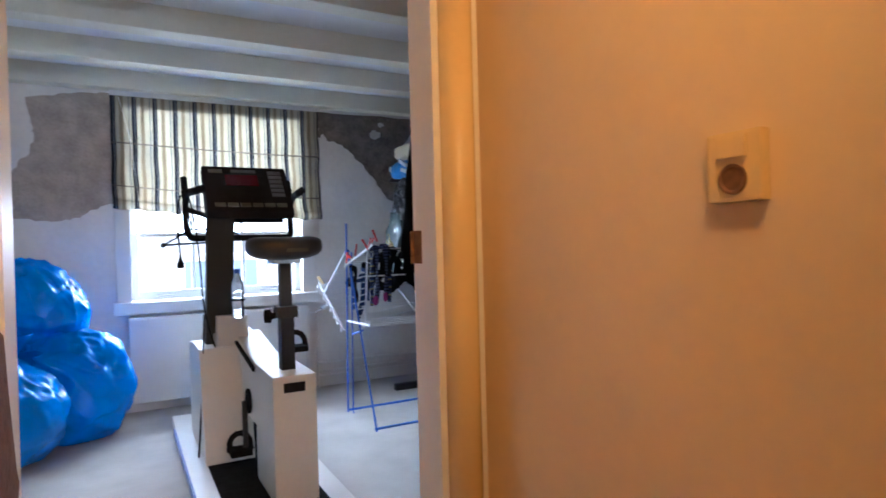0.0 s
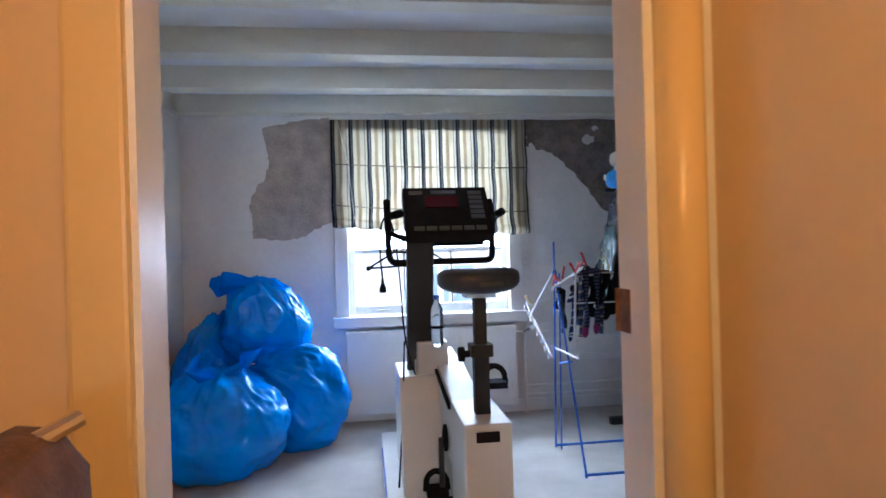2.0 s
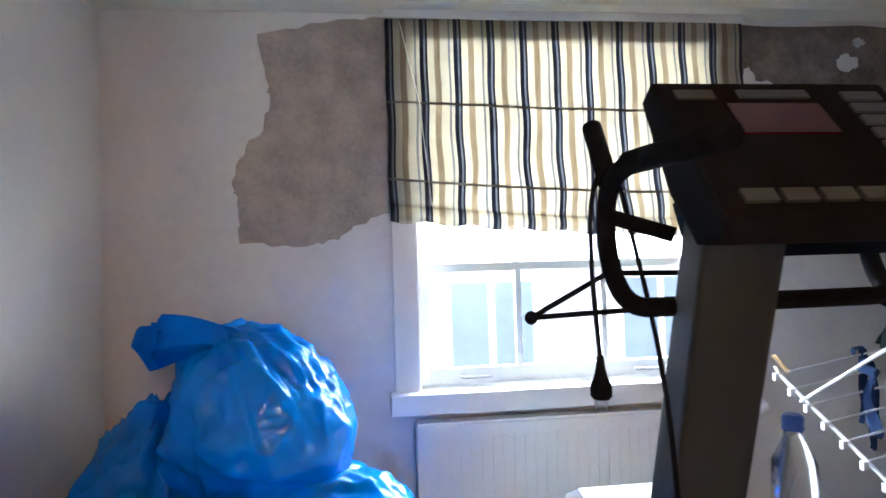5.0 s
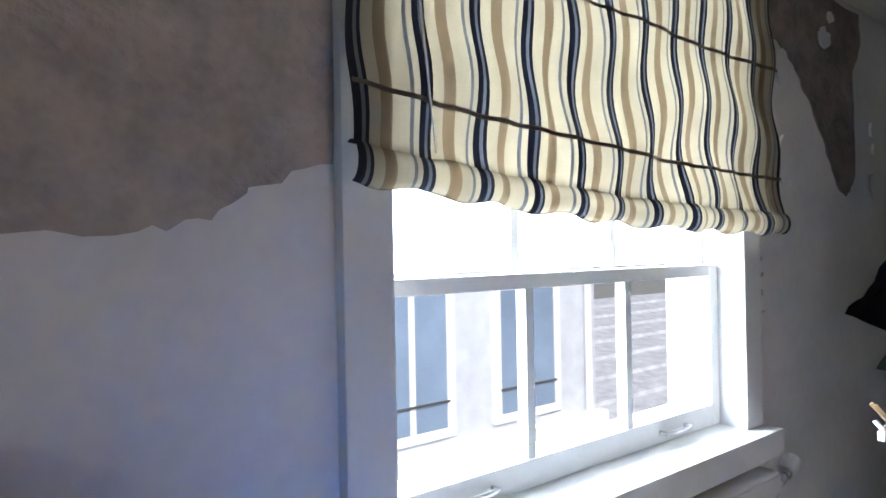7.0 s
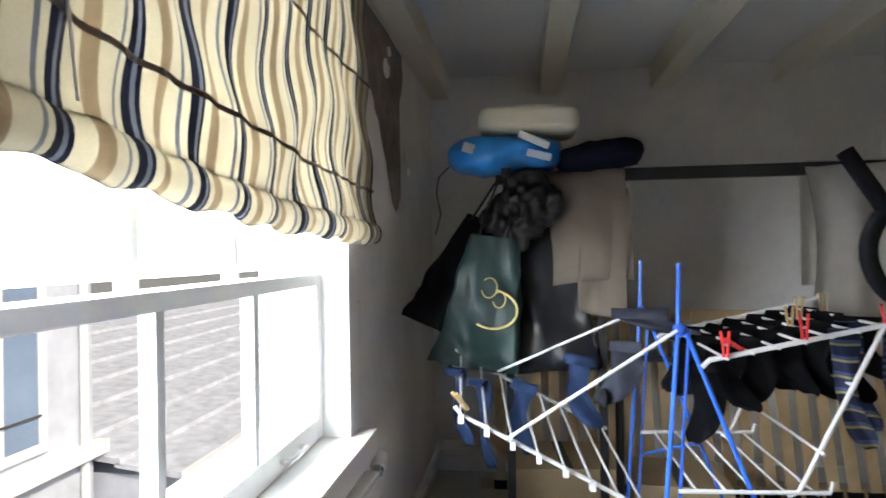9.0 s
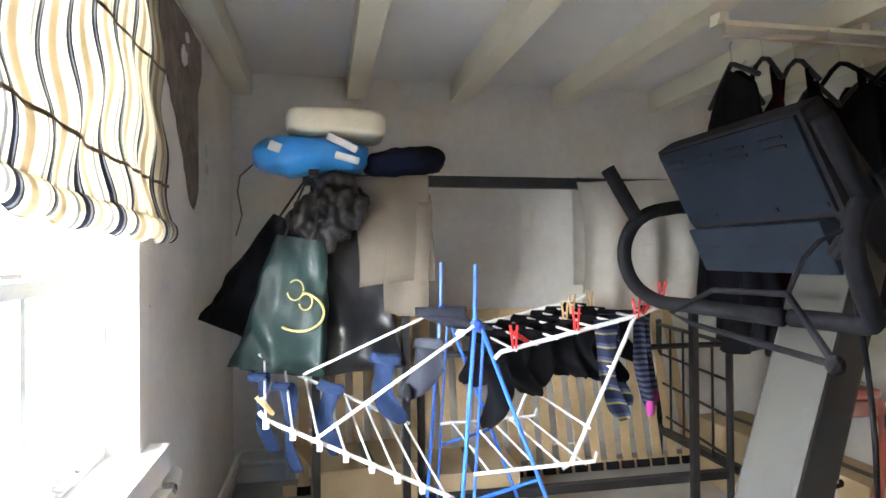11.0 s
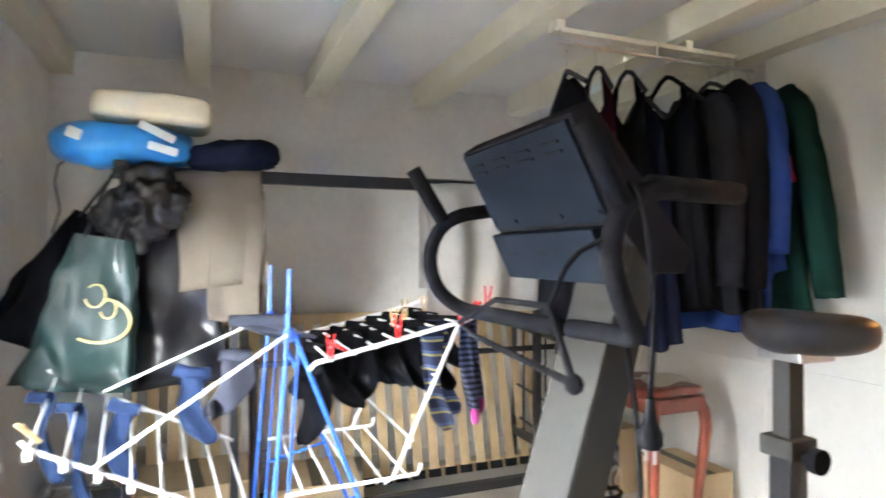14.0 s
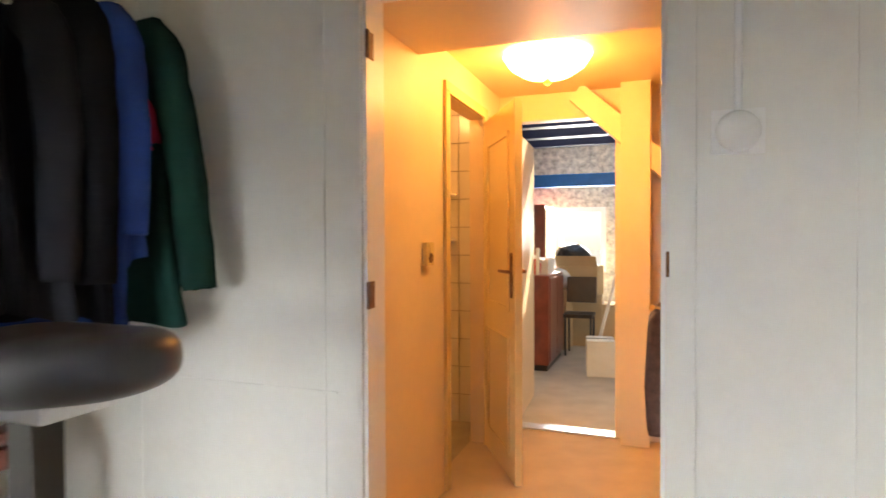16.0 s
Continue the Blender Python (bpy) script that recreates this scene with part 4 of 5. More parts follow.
# water bottle on the column
bo = thing("water_bottle", (1.67, -1.45, 0.78), "clear plastic water bottle with a blue cap", "bottle")
part("bottle_body", lathe([(0.025, 0.775), (0.032, 0.79), (0.03, 0.85), (0.033, 0.9), (0.032, 0.96), (0.014, 1.0), (0.013, 1.012)], (1.655, -1.49, 0), 20), "clear", bo, smooth=True)
part("cap", lathe([(0.016, 1.01), (0.016, 1.03), (0.012, 1.034)], (1.655, -1.49, 0), 16), "bluecap", bo)
part("holder_ring", tube([(1.655 + 0.036 * math.cos(k * 0.524), -1.49 + 0.036 * math.sin(k * 0.524), 0.87) for k in range(13)], 0.004, 6), "rubber", bo)


# ---- blue rubbish bags ----
def rubbish_bag(center, size, knot, flop, neck, seed, label):
    """A filled film bag: taut facets between sharp creases, pleated towards an open, flopped neck (radius, length)."""
    t = thing("rubbish_bag", (center[0], center[1], center[2] - size[2]), label, "rubbish bag", "blue rubbish bags")
    bm = ball((0, 0, 0), (1, 1, 1), sub=6)
    bm.verts.ensure_lookup_table()
    kd = Vector(knot).normalized()
    side = kd.orthogonal().normalized()
    side2 = kd.cross(side)
    rng = np.random.default_rng(seed * 7 + 1)
    facets = rng.normal(size=(46, 3))
    facets /= np.linalg.norm(facets, axis=1)[:, None]
    reach = 0.93 + 0.1 * rng.random(46)
    dirs = np.array([v.co.normalized()[:] for v in bm.verts])
    bend = np.array([noise.noise_vector(v.co * 3.1 + Vector((seed, 2, 5)))[:] for v in bm.verts])
    dots = np.maximum((dirs + 0.1 * bend) @ facets.T, 0.05)
    taut = -np.log(np.exp(-34 * reach / dots).sum(axis=1)) / 34
    taut = np.clip(taut, 0.82, 1.06)
    for v, r in zip(bm.verts, taut):
        d = v.co.normalized()
        al = d.dot(kd)
        p = d * 2.0 + Vector((seed * 1.7, seed * 0.3, -seed))
        a = math.atan2(d.dot(side), d.dot(side2))
        pull = max(0.0, (al - 0.3) / 0.7)
        r = 0.12 + 0.88 * float(r) + 0.05 * noise.noise(p)
        w = Vector((a * 1.5, (al + 1) * 0.8, seed * 2.0))
        r += 0.05 * (0.3 + 0.7 * max(0, al + 0.3)) * max(0, 1 - 3.0 * abs(noise.noise(w * 2.2))) ** 2
        r += 0.012 * max(0, 1 - 4 * abs(noise.noise(Vector((w.x * 1.6, w.y * 6.5, seed))))) ** 2
        r += 0.01 * max(0, 1 - 4 * abs(noise.noise(p * 2.6 + bm_shift))) ** 2
        pleat = 1 - 2 * abs(math.sin(a * 3 + 4 * noise.noise(p * 0.9)))
        r += pull * (0.055 * pleat + 0.2 * pull - 0.1 * (1 - pull))
        co = Vector((d.x * r * size[0], d.y * r * size[1], d.z * r * size[2]))
        if co.z < -size[2] * 0.82:
            co.z = -size[2] * 0.82 + (co.z + size[2] * 0.82) * 0.12
        v.co = co + Vector(center)
    part("film", bm, "bag", t, smooth=True)
    root = Vector(center) + Vector((kd.x * size[0], kd.y * size[1], kd.z * size[2])) * 1.02
    fl = Vector(flop)

    def mouth(u, v):
        a = 2 * math.pi * u
        fold = 1 + (0.16 + 0.2 * v) * (1 - 2 * abs(math.sin(a * 2.5 + seed + 0.8 * math.sin(a)))) + 0.12 * noise.noise(Vector((math.cos(a) * 2, math.sin(a) * 2, v * 3 + seed)))
        rr = neck[0] * (0.9 + 0.35 * v) * fold
        ears = 1 + 0.6 * math.cos(2 * a + seed) + 0.12 * math.sin(5 * a + seed) + 0.05 * math.sin(13 * a)
        return root + side * math.cos(a) * rr + side2 * math.sin(a) * rr * 0.6 + kd * neck[1] * v * ears + fl * v * v
    part("gathered_neck", sheet(mouth, 96, 12, 0.0015), "bag", t, "gathered open neck of film", smooth=True)
    return t


bm_shift = Vector((4, 1, 9))
rubbish_bag((0.44, -0.92, 0.26), (0.39, 0.34, 0.3), (0.05, -0.05, 1), (0.0, 0.02, 0.0), (0.16, 0.09), 1, "large creased blue rubbish bag standing on the carpet")
rubbish_bag((0.87, -0.48, 0.31), (0.31, 0.3, 0.37), (-0.6, -0.6, 0.55), (-0.06, -0.02, -0.05), (0.07, 0.12), 2, "full blue rubbish bag beside the radiator")
rubbish_bag((0.65, -0.42, 0.79), (0.29, 0.28, 0.27), (-0.3, -0.2, 1), (-0.13, -0.06, -0.07), (0.065, 0.11), 3, "blue rubbish bag lying on top of the others")
rubbish_bag((0.27, -0.33, 0.36), (0.25, 0.26, 0.4), (0.25, -0.1, 1), (0.05, -0.02, 0.02), (0.06, 0.1), 4, "blue rubbish bag wedged in the corner")

# ---- drying rack ----
RX0, RX1 = 2.44, 3.0
rack = thing("drying_rack", (2.72, -1.0, 0), "folding drying rack with white wings and blue legs", "drying rack")
for x in (RX0, RX1):
    part("leg", tube([(x, -0.99, 1.29), (x, -0.985, 1.1), (x + 0.01, -0.9, 0.012)], 0.0068, 8), "bluetube", rack, "blue coated steel leg")
    part("leg", tube([(x, -1.0, 1.11), (x + 0.01, -1.42, 0.012)], 0.0068, 8), "bluetube", rack, "blue coated steel leg")
    part("leg", tube([(x + 0.02, -1.02, 1.1), (x + 0.03, -0.95, 0.012)], 0.005, 8), "bluetube", rack, "blue coated steel leg")
    part("strut", tube([(x + 0.02, -0.99, 0.55), (x + 0.02, -1.2, 0.6)], 0.006, 8), "bluetube", rack)
    part("joint", ball((x, -0.99, 1.1), (0.016, 0.02, 0.022), sub=2), "bluecap", rack)
    wy, wz = (0.06, 0.08) if x == RX1 else (0.0, 0.0)
    part("wing_edge", tube([(x, -0.34 + wy, 0.87 + wz), (x, -0.36 + wy, 0.845 + wz), (x, -0.915 + wy, 0.57 + wz)], 0.0065, 8), "whitetube", rack)
    part("wing_strut", tube([(x - 0.02, -0.49 + wy, 0.78 + wz), (x - 0.01, -0.98, 1.1)], 0.0055, 8), "whitetube", rack)
    part("wing_edge", tube([(x - 0.03, -1.04, 1.0), (x - 0.03, -1.06, 1.02), (x - 0.05, -1.52, 1.125), (x - 0.05, -1.59, 1.15)], 0.0075, 8), "whitetube", rack)
    part("wing_strut", tube([(x - 0.05, -1.5, 1.12), (x, -1.3, 0.65), (x, -1.27, 0.635)], 0.0065, 8), "whitetube", rack)
    part("lower_edge", tube([(x, -0.98, 0.64), (x, -1.38, 0.65), (x, -1.39, 0.68)], 0.0065, 8), "whitetube", rack)
for z, y in ((0.03, -1.42), (0.03, -0.92)):
    part("foot_bar", tube([(RX0, y, z), (RX1, y, z)], 0.008, 8), "bluetube", rack)
for k in range(8):
    f = k / 7
    y, z = -0.36 - 0.53 * f, 0.845 - 0.262 * f
    part("rung", tube([(RX0 - 0.02, y, z), (RX1 + 0.02, y + 0.06, z + 0.08)], 0.0042, 6), "whitetube", rack)
    part("clip", box(RX0 - 0.022, RX0 + 0.004, y - 0.008, y + 0.008, z - 0.02, z + 0.004), "whitetube", rack)
for k in range(7):
    f = k / 6
    y, z = -1.1 - 0.4 * f, 1.028 + 0.09 * f
    part("rung", tube([(RX0 - 0.06, y, z), (RX1 + 0.0, y, z)], 0.0042, 6), "whitetube", rack)
for k in range(5):
    y = -1.03 - k * 0.08
    part("rung", tube([(RX0, y, 0.642), (RX1, y, 0.642)], 0.004, 6), "whitetube", rack)
for k in range(2):
    f = 0.35 + 0.4 * k
    part("cross_bar", tube([(RX0 - 0.04, -1.5 + 0.2 * f, 1.12 - 0.47 * f), (RX1 - 0.04, -1.5 + 0.2 * f, 1.12 - 0.47 * f)], 0.0045, 6), "whitetube", rack)


def sock(x, y, z, length, width, material, label, turn=0.0, toe=None, over=0.035, seed=0, lean=0.0):
    """A limp sock folded over a rung that runs along x; its wide side faces along y or turned."""
    t = thing("sock", (x, y, z), label, "sock", "socks on the drying rack")
    length *= 1.18
    rng = random.Random(seed)
    ph = rng.uniform(0, 6)
    side_way = rng.choice((-1, 1))
    m = Matrix.Translation((x, y, z)) @ pose(0, 0, 0, 0, lean, turn)

    def f(u, v):
        # v runs from the short end behind the rung, over it, down to the toe
        s = v * (length + over) - over
        w = width * (1 - 0.22 * math.sin(v * 3.1) + 0.1 * math.sin(v * 7 + ph)) * (1 if v < 0.86 else 1 - 0.6 * ((v - 0.86) / 0.14) ** 2)
        foot = side_way * 0.7 * width * max(0, (v - 0.55) / 0.45) ** 1.4
        if s < 0:
            yy, zz = 0.014, s
        else:
            yy, zz = -0.014, -s
        yy *= min(1, abs(s) / 0.012)
        return m @ Vector(((u - 0.5) * w + foot, yy - 0.012 * math.sin(u * 5 + v * 7 + ph), zz + 0.012))
    part("knit", sheet(f, 8, 24, 0.011, lambda u, v: (u * width, v * (length + over))), material, t, smooth=True)
    if toe:
        p = m @ Vector((side_way * 0.62 * width, -0.012, -length + 0.032))
        part("toe", ball(p, (width * 0.36, 0.014, 0.03), sub=2), toe, t, "coloured toe", smooth=True)
    return t


def rung_n(k):
    f = k / 7
    return -0.36 - 0.53 * f, 0.845 - 0.262 * f


def rung_s(k):
    f = k / 6
    return -1.1 - 0.4 * f, 1.028 + 0.09 * f


sock(2.8, -0.3, 0.91, 0.23, 0.085, "sockblue", "blue-grey sock pegged at the rack's corner", 40, seed=1)
sock(2.76, -0.39, 0.88, 0.26, 0.085, "sockblue", "blue-grey sock hanging from a rung", 40, seed=2)
sock(2.62, -0.55, 0.9, 0.2, 0.085, "sockblue", "blue-grey sock hanging from a rung", 70, seed=3, lean=-16)
sock(2.66, -0.73, 0.98, 0.2, 0.1, "sockblue", "dark blue and grey sock over a strut", 75, seed=4, lean=-8)
sock(2.5, -0.85, 1.05, 0.17, 0.11, "sockgrey", "grey sock with black heel over a strut", 75, "sockblack", seed=5)
sock(2.66, -0.92, 1.13, 0.07, 0.2, "sockgrey", "grey sock folded over the rack's top", 75, seed=6)
for k in range(7):
    y, z = rung_s(k)
    for c, x in enumerate((2.53, 2.69, 2.85)):
        if k > 1 or c:
            sock(x + 0.02 * (k % 2), y, z, 0.15 + 0.02 * ((k + c) % 3), 0.12, "sockblack", "black sock hanging from a rung", 40, seed=10 + 3 * k + c)
sock(2.46, -1.05, 1.0, 0.2, 0.1, "sockblack", "black sock at the rack's middle", 65, seed=30, lean=12)
sock(2.52, -1.12, 1.02, 0.16, 0.09, "sockblack", "black sock at the rack's middle", 65, seed=35, lean=10)
sock(2.43, -1.42, 1.1, 0.28, 0.075, "stripesock", "navy sock with yellow stripes", 62, seed=31)
sock(2.52, -1.48, 1.11, 0.27, 0.075, "stripesock", "navy sock with yellow stripes", 62, seed=32)
sock(2.42, -1.53, 1.13, 0.29, 0.05, "stripesock2", "fine striped blue sock with a magenta toe", 50, "pink", seed=33)
sock(2.46, -1.575, 1.14, 0.28, 0.04, "stripesock2", "fine striped blue sock with a magenta toe", 50, "pink", seed=34)


def peg(x, y, z, material, turn, lean, label):
    t = thing("clothes_peg", (x, y, z), label, "clothes peg", "clothes pegs")
    m = pose(x, y, z, lean, 0, turn)
    for s in (-1, 1):
        b = prism([(s * 0.002, -0.03), (s * 0.008, -0.03), (s * 0.009, 0.0), (s * 0.014, 0.042), (s * 0.008, 0.042), (s * 0.003, 0.0)], "y", -0.005, 0.005)
        bmesh.ops.transform(b, matrix=m, verts=b.verts[:])
        part("jaw", b, material, t)
    s = tube([(0, -0.007, 0.004), (0, 0.007, 0.004)], 0.004, 8)
    bmesh.ops.transform(s, matrix=m, verts=s.verts[:])
    part("spring", s, "steel", t)


for x, y, z, mt, tn, ln in ((2.4, -1.1, 1.06, "redplastic", 80, 8), (2.42, -1.13, 1.06, "redplastic", 20, -60), (2.39, -1.3, 1.11, "redplastic", 75, 10), (2.38, -1.5, 1.14, "redplastic", 60, -30), (2.39, -1.54, 1.15, "redplastic", 10, 40), (2.4, -1.6, 1.19, "redplastic", 75, -20), (2.6, -1.35, 1.11, "peg", 80, 5), (2.7, -1.42, 1.13, "peg", 80, -8), (2.72, -1.5, 1.14, "peg", 80, 12), (2.45, -0.36, 0.88, "peg", 40, -40)):
    peg(x, y, z, mt, tn, ln, "red plastic clothes peg" if mt == "redplastic" else "pale wooden clothes peg")

# ---- garment rail with hung and laid things ----
gr = thing("garment_rail", (3.2, -1.3, 0), "black metal garment rail on crossed feet", "garment rail")
part("top_bar", box(3.18, 3.22, -2.28, -0.44, 1.615, 1.665), "blackmetal", gr, bevel=0.005)
part("end_bar", box(2.98, 3.42, -0.51, -0.47, 1.63, 1.655), "blackmetal", gr, bevel=0.005)
for y in (-0.49, -0.87, -2.25):
    part("upright", box(3.183, 3.217, y - 0.017, y + 0.017, 0.05, 1.615), "blackmetal", gr, bevel=0.004)
for y in (-0.49, -2.25):
    part("foot", box(2.98, 3.44, y - 0.025, y + 0.025, 0.0, 0.05), "blackmetal", gr, bevel=0.006)
part("lower_bar", box(3.185, 3.215, -2.25, -0.49, 0.06, 0.1), "blackmetal", gr)
part("top_tube", tube([(3.2, -0.98, 1.69), (3.2, -1.02, 1.7)], 0.02, 12), "blackmetal", gr)


def soft_block(name, center, size, turn, material, label, category, seed, amount=0.012, power=4.0, scale=9):
    bm = ball((0, 0, 0), (1, 1, 1), sub=5)
    for v in bm.verts:
        d = v.co.normalized()
        k = (abs(d.x) ** power + abs(d.y) ** power + abs(d.z) ** power) ** (-1 / power)
        v.co = Vector((d.x * k * size[0] / 2, d.y * k * size[1] / 2, d.z * k * size[2] / 2))
    bm.normal_update()
    crumple(bm, amount, scale, seed)
    bmesh.ops.transform(bm, matrix=pose(*center, *turn), verts=bm.verts[:])
    return tagged(part(name, bm, material, smooth=True), label, category)


blue = soft_block("plastic_package", (3.2, -0.48, 1.735), (0.3, 0.46, 0.155), (0, 0, 0), "skyblue", "bright blue and white plastic package on the rail", "package", 2, 0.025, 2.6, 7)
for k, (y, z, l, a) in enumerate(((-0.6, 1.77, 0.13, 25), (-0.62, 1.71, 0.1, 15))):
    part("white_print", obox((3.045, y, z), (0.02, l, 0.03), (a, 0, 0)), "white", blue, "white printed swoosh", bevel=0.008)
part("white_print", obox((3.06, -0.34, 1.75), (0.02, 0.05, 0.04), (20, 0, 0)), "white", blue, bevel=0.008)
soft_block("foam_pillow", (3.2, -0.58, 1.865), (0.3, 0.4, 0.11), (2, 0, 0), "foam", "cream foam pillow lying on the package", "pillow", 5, 0.01, 5.0, 5)
soft_block("folded_clothes", (3.2, -0.87, 1.715), (0.3, 0.34, 0.1), (-6, 0, 0), "navy", "dark navy clothes folded on the rail", "clothes", 8, 0.02, 3.0, 10)


def draped(name, x, y0, y1, ztop, front, back, material, label, category, seed, folds=5, depth=0.012, gap=0.03, slant=0.0, parent=None):
    """Cloth hung over a bar that runs along y."""
    def f(u, v):
        s = v * (front + back) - back
        y = y0 + (y1 - y0) * u
        w = depth * math.sin(u * folds * 6.3 + seed) * min(1, abs(s) * 5)
        if s < 0:
            return (x + gap * min(1, -s * 30) + w, y + slant * s, ztop + s)
        return (x - gap * min(1, s * 30) + w - 0.03 * math.sin(s * 3), y + 0.012 * math.sin(s * 9 + seed) - slant * s, ztop - s + 0.02 * math.sin(u * 2.4 + seed))
    ob = part(name, sheet(f, 44, 36, 0.006), material, parent, label, smooth=True)
    return ob if parent else tagged(ob, label, category)


tr = draped("trousers", 3.2, -0.98, -0.66, 1.672, 0.48, 0.58, "beigecloth", "taupe trousers folded over the rail", "trousers", 1, 1.2, 0.012, 0.035)
draped("leg", 3.185, -0.97, -0.78, 1.6, 0.52, 0.2, "beigecloth", "lighter trouser leg hanging lower", "", 4, 1.0, 0.01, 0.022, 0.0, tr)
draped("towel", 3.2, -2.27, -1.66, 1.675, 0.62, 0.5, "towel", "cream terry towel hung over the rail", "towel", 2, 3.2, 0.022, 0.04)


def carrier_bag(x, y, ztop, w, h, d, material, label, seed, tilt=0.0, print_it=False, swing=0.0):
    t = thing("shopping_bag", (x, y, ztop - h - 0.25), label, "shopping bag", "bags hung on the rail")
    m = pose(x, y, ztop, tilt, swing, 90)

    def f(u, v):
        a = 2 * math.pi * u
        k = (abs(math.cos(a)) ** 5 + abs(math.sin(a)) ** 5) ** -0.2
        grow = 0.56 + 0.44 * v ** 0.8
        dd = d * (0.25 + 0.75 * v)
        n = 0.022 * noise.noise(Vector((math.cos(a) * 2.6, math.sin(a) * 2.6, v * 5 + seed))) * (0.3 + v)
        return m @ Vector((math.cos(a) * k * w / 2 * grow + n, math.sin(a) * k * dd / 2 + n * 2, -v * h))
    bm = sheet(f, 48, 18)
    bmesh.ops.remove_doubles(bm, verts=bm.verts[:], dist=0.0004)
    bmesh.ops.holes_fill(bm, edges=[e for e in bm.edges if e.is_boundary and min(v.co.z for v in e.verts) < ztop - h * 0.8])
    body = part("bag_body", bm, material, t, smooth=True)
    for s in (-1, 1):
        p = [m @ Vector(q) for q in ((-w * 0.2, s * d * 0.1, -0.02), (-w * 0.08, s * 0.012, 0.2), (0, 0, 0.25), (w * 0.08, s * 0.012, 0.2), (w * 0.2, s * d * 0.1, -0.02))]
        part("handle", tube(p, 0.004, 6, smooth=1), "blackmetal", t)
    if print_it:
        def pr(bm):
            bmesh.ops.transform(bm, matrix=m, verts=bm.verts[:])
            return bm
        arc = [(-0.03 + 0.1 * math.cos(math.radians(k)), d * 0.5 * 0.86 + 0.012, -0.28 + 0.075 * math.sin(math.radians(k))) for k in range(95, 300, 12)]
        part("arc_print", pr(tube(arc, 0.005, 6)), "gold", body, "gold printed arc")
        for gx_, gz_, gr_ in ((-0.01, -0.2, 0.03), (-0.055, -0.24, 0.024)):
            g = [(gx_ + gr_ * math.cos(math.radians(k)), d * 0.5 * 0.82 + 0.012, gz_ + gr_ * 1.3 * math.sin(math.radians(k))) for k in range(40, 350, 20)]
            part("letter_print", pr(tube(g, 0.003, 6)), "gold", body, "gold printed letter")
    return t


carrier_bag(3.06, -0.44, 1.39, 0.34, 0.52, 0.16, "greenbag", "dark green glossy shopping bag with a gold emblem", 1, 0, True, -9)
carrier_bag(3.2, -0.62, 1.46, 0.42, 0.62, 0.14, "blackbag", "black paper shopping bag", 2, 0, False, 3)
carrier_bag(3.18, -0.4, 1.46, 0.3, 0.5, 0.1, "blackcloth", "black cloth bag behind the others", 3, 6, False, -24)
soft_block("plastic_bag", (3.1, -0.55, 1.5), (0.09, 0.2, 0.26), (40, 0, 0), "blackbag", "crumpled black plastic bag on the post", "bag", 9, 0.055, 6.0, 16)

# ---- clothes rail under the ceiling beams ----
RAILX = 2.74
rl = thing("clothes_rail", (RAILX, -2.5, 2.2), "cream painted batten with a thin steel clothes rail", "clothes rail")
part("batten", box(RAILX - 0.02, RAILX + 0.03, -3.02, -2.05, 2.22, 2.24), "beam", rl, "cream painted batten", bevel=0.003)
for y in (-2.08, -2.74):
    part("packer", box(RAILX - 0.02, RAILX + 0.04, y - 0.02, y + 0.02, 2.24, 2.2705), "beam", rl)
part("rod", tube([(RAILX - 0.03, -2.06, 2.17), (RAILX - 0.03, -3.1, 2.17)], 0.006, 8), "steel", rl)
for y in (-2.07, -2.55, -3.0):
    part("hook", tube([(RAILX - 0.03, y, 2.17), (RAILX - 0.03, y, 2.225)], 0.005, 6), "steel", rl)


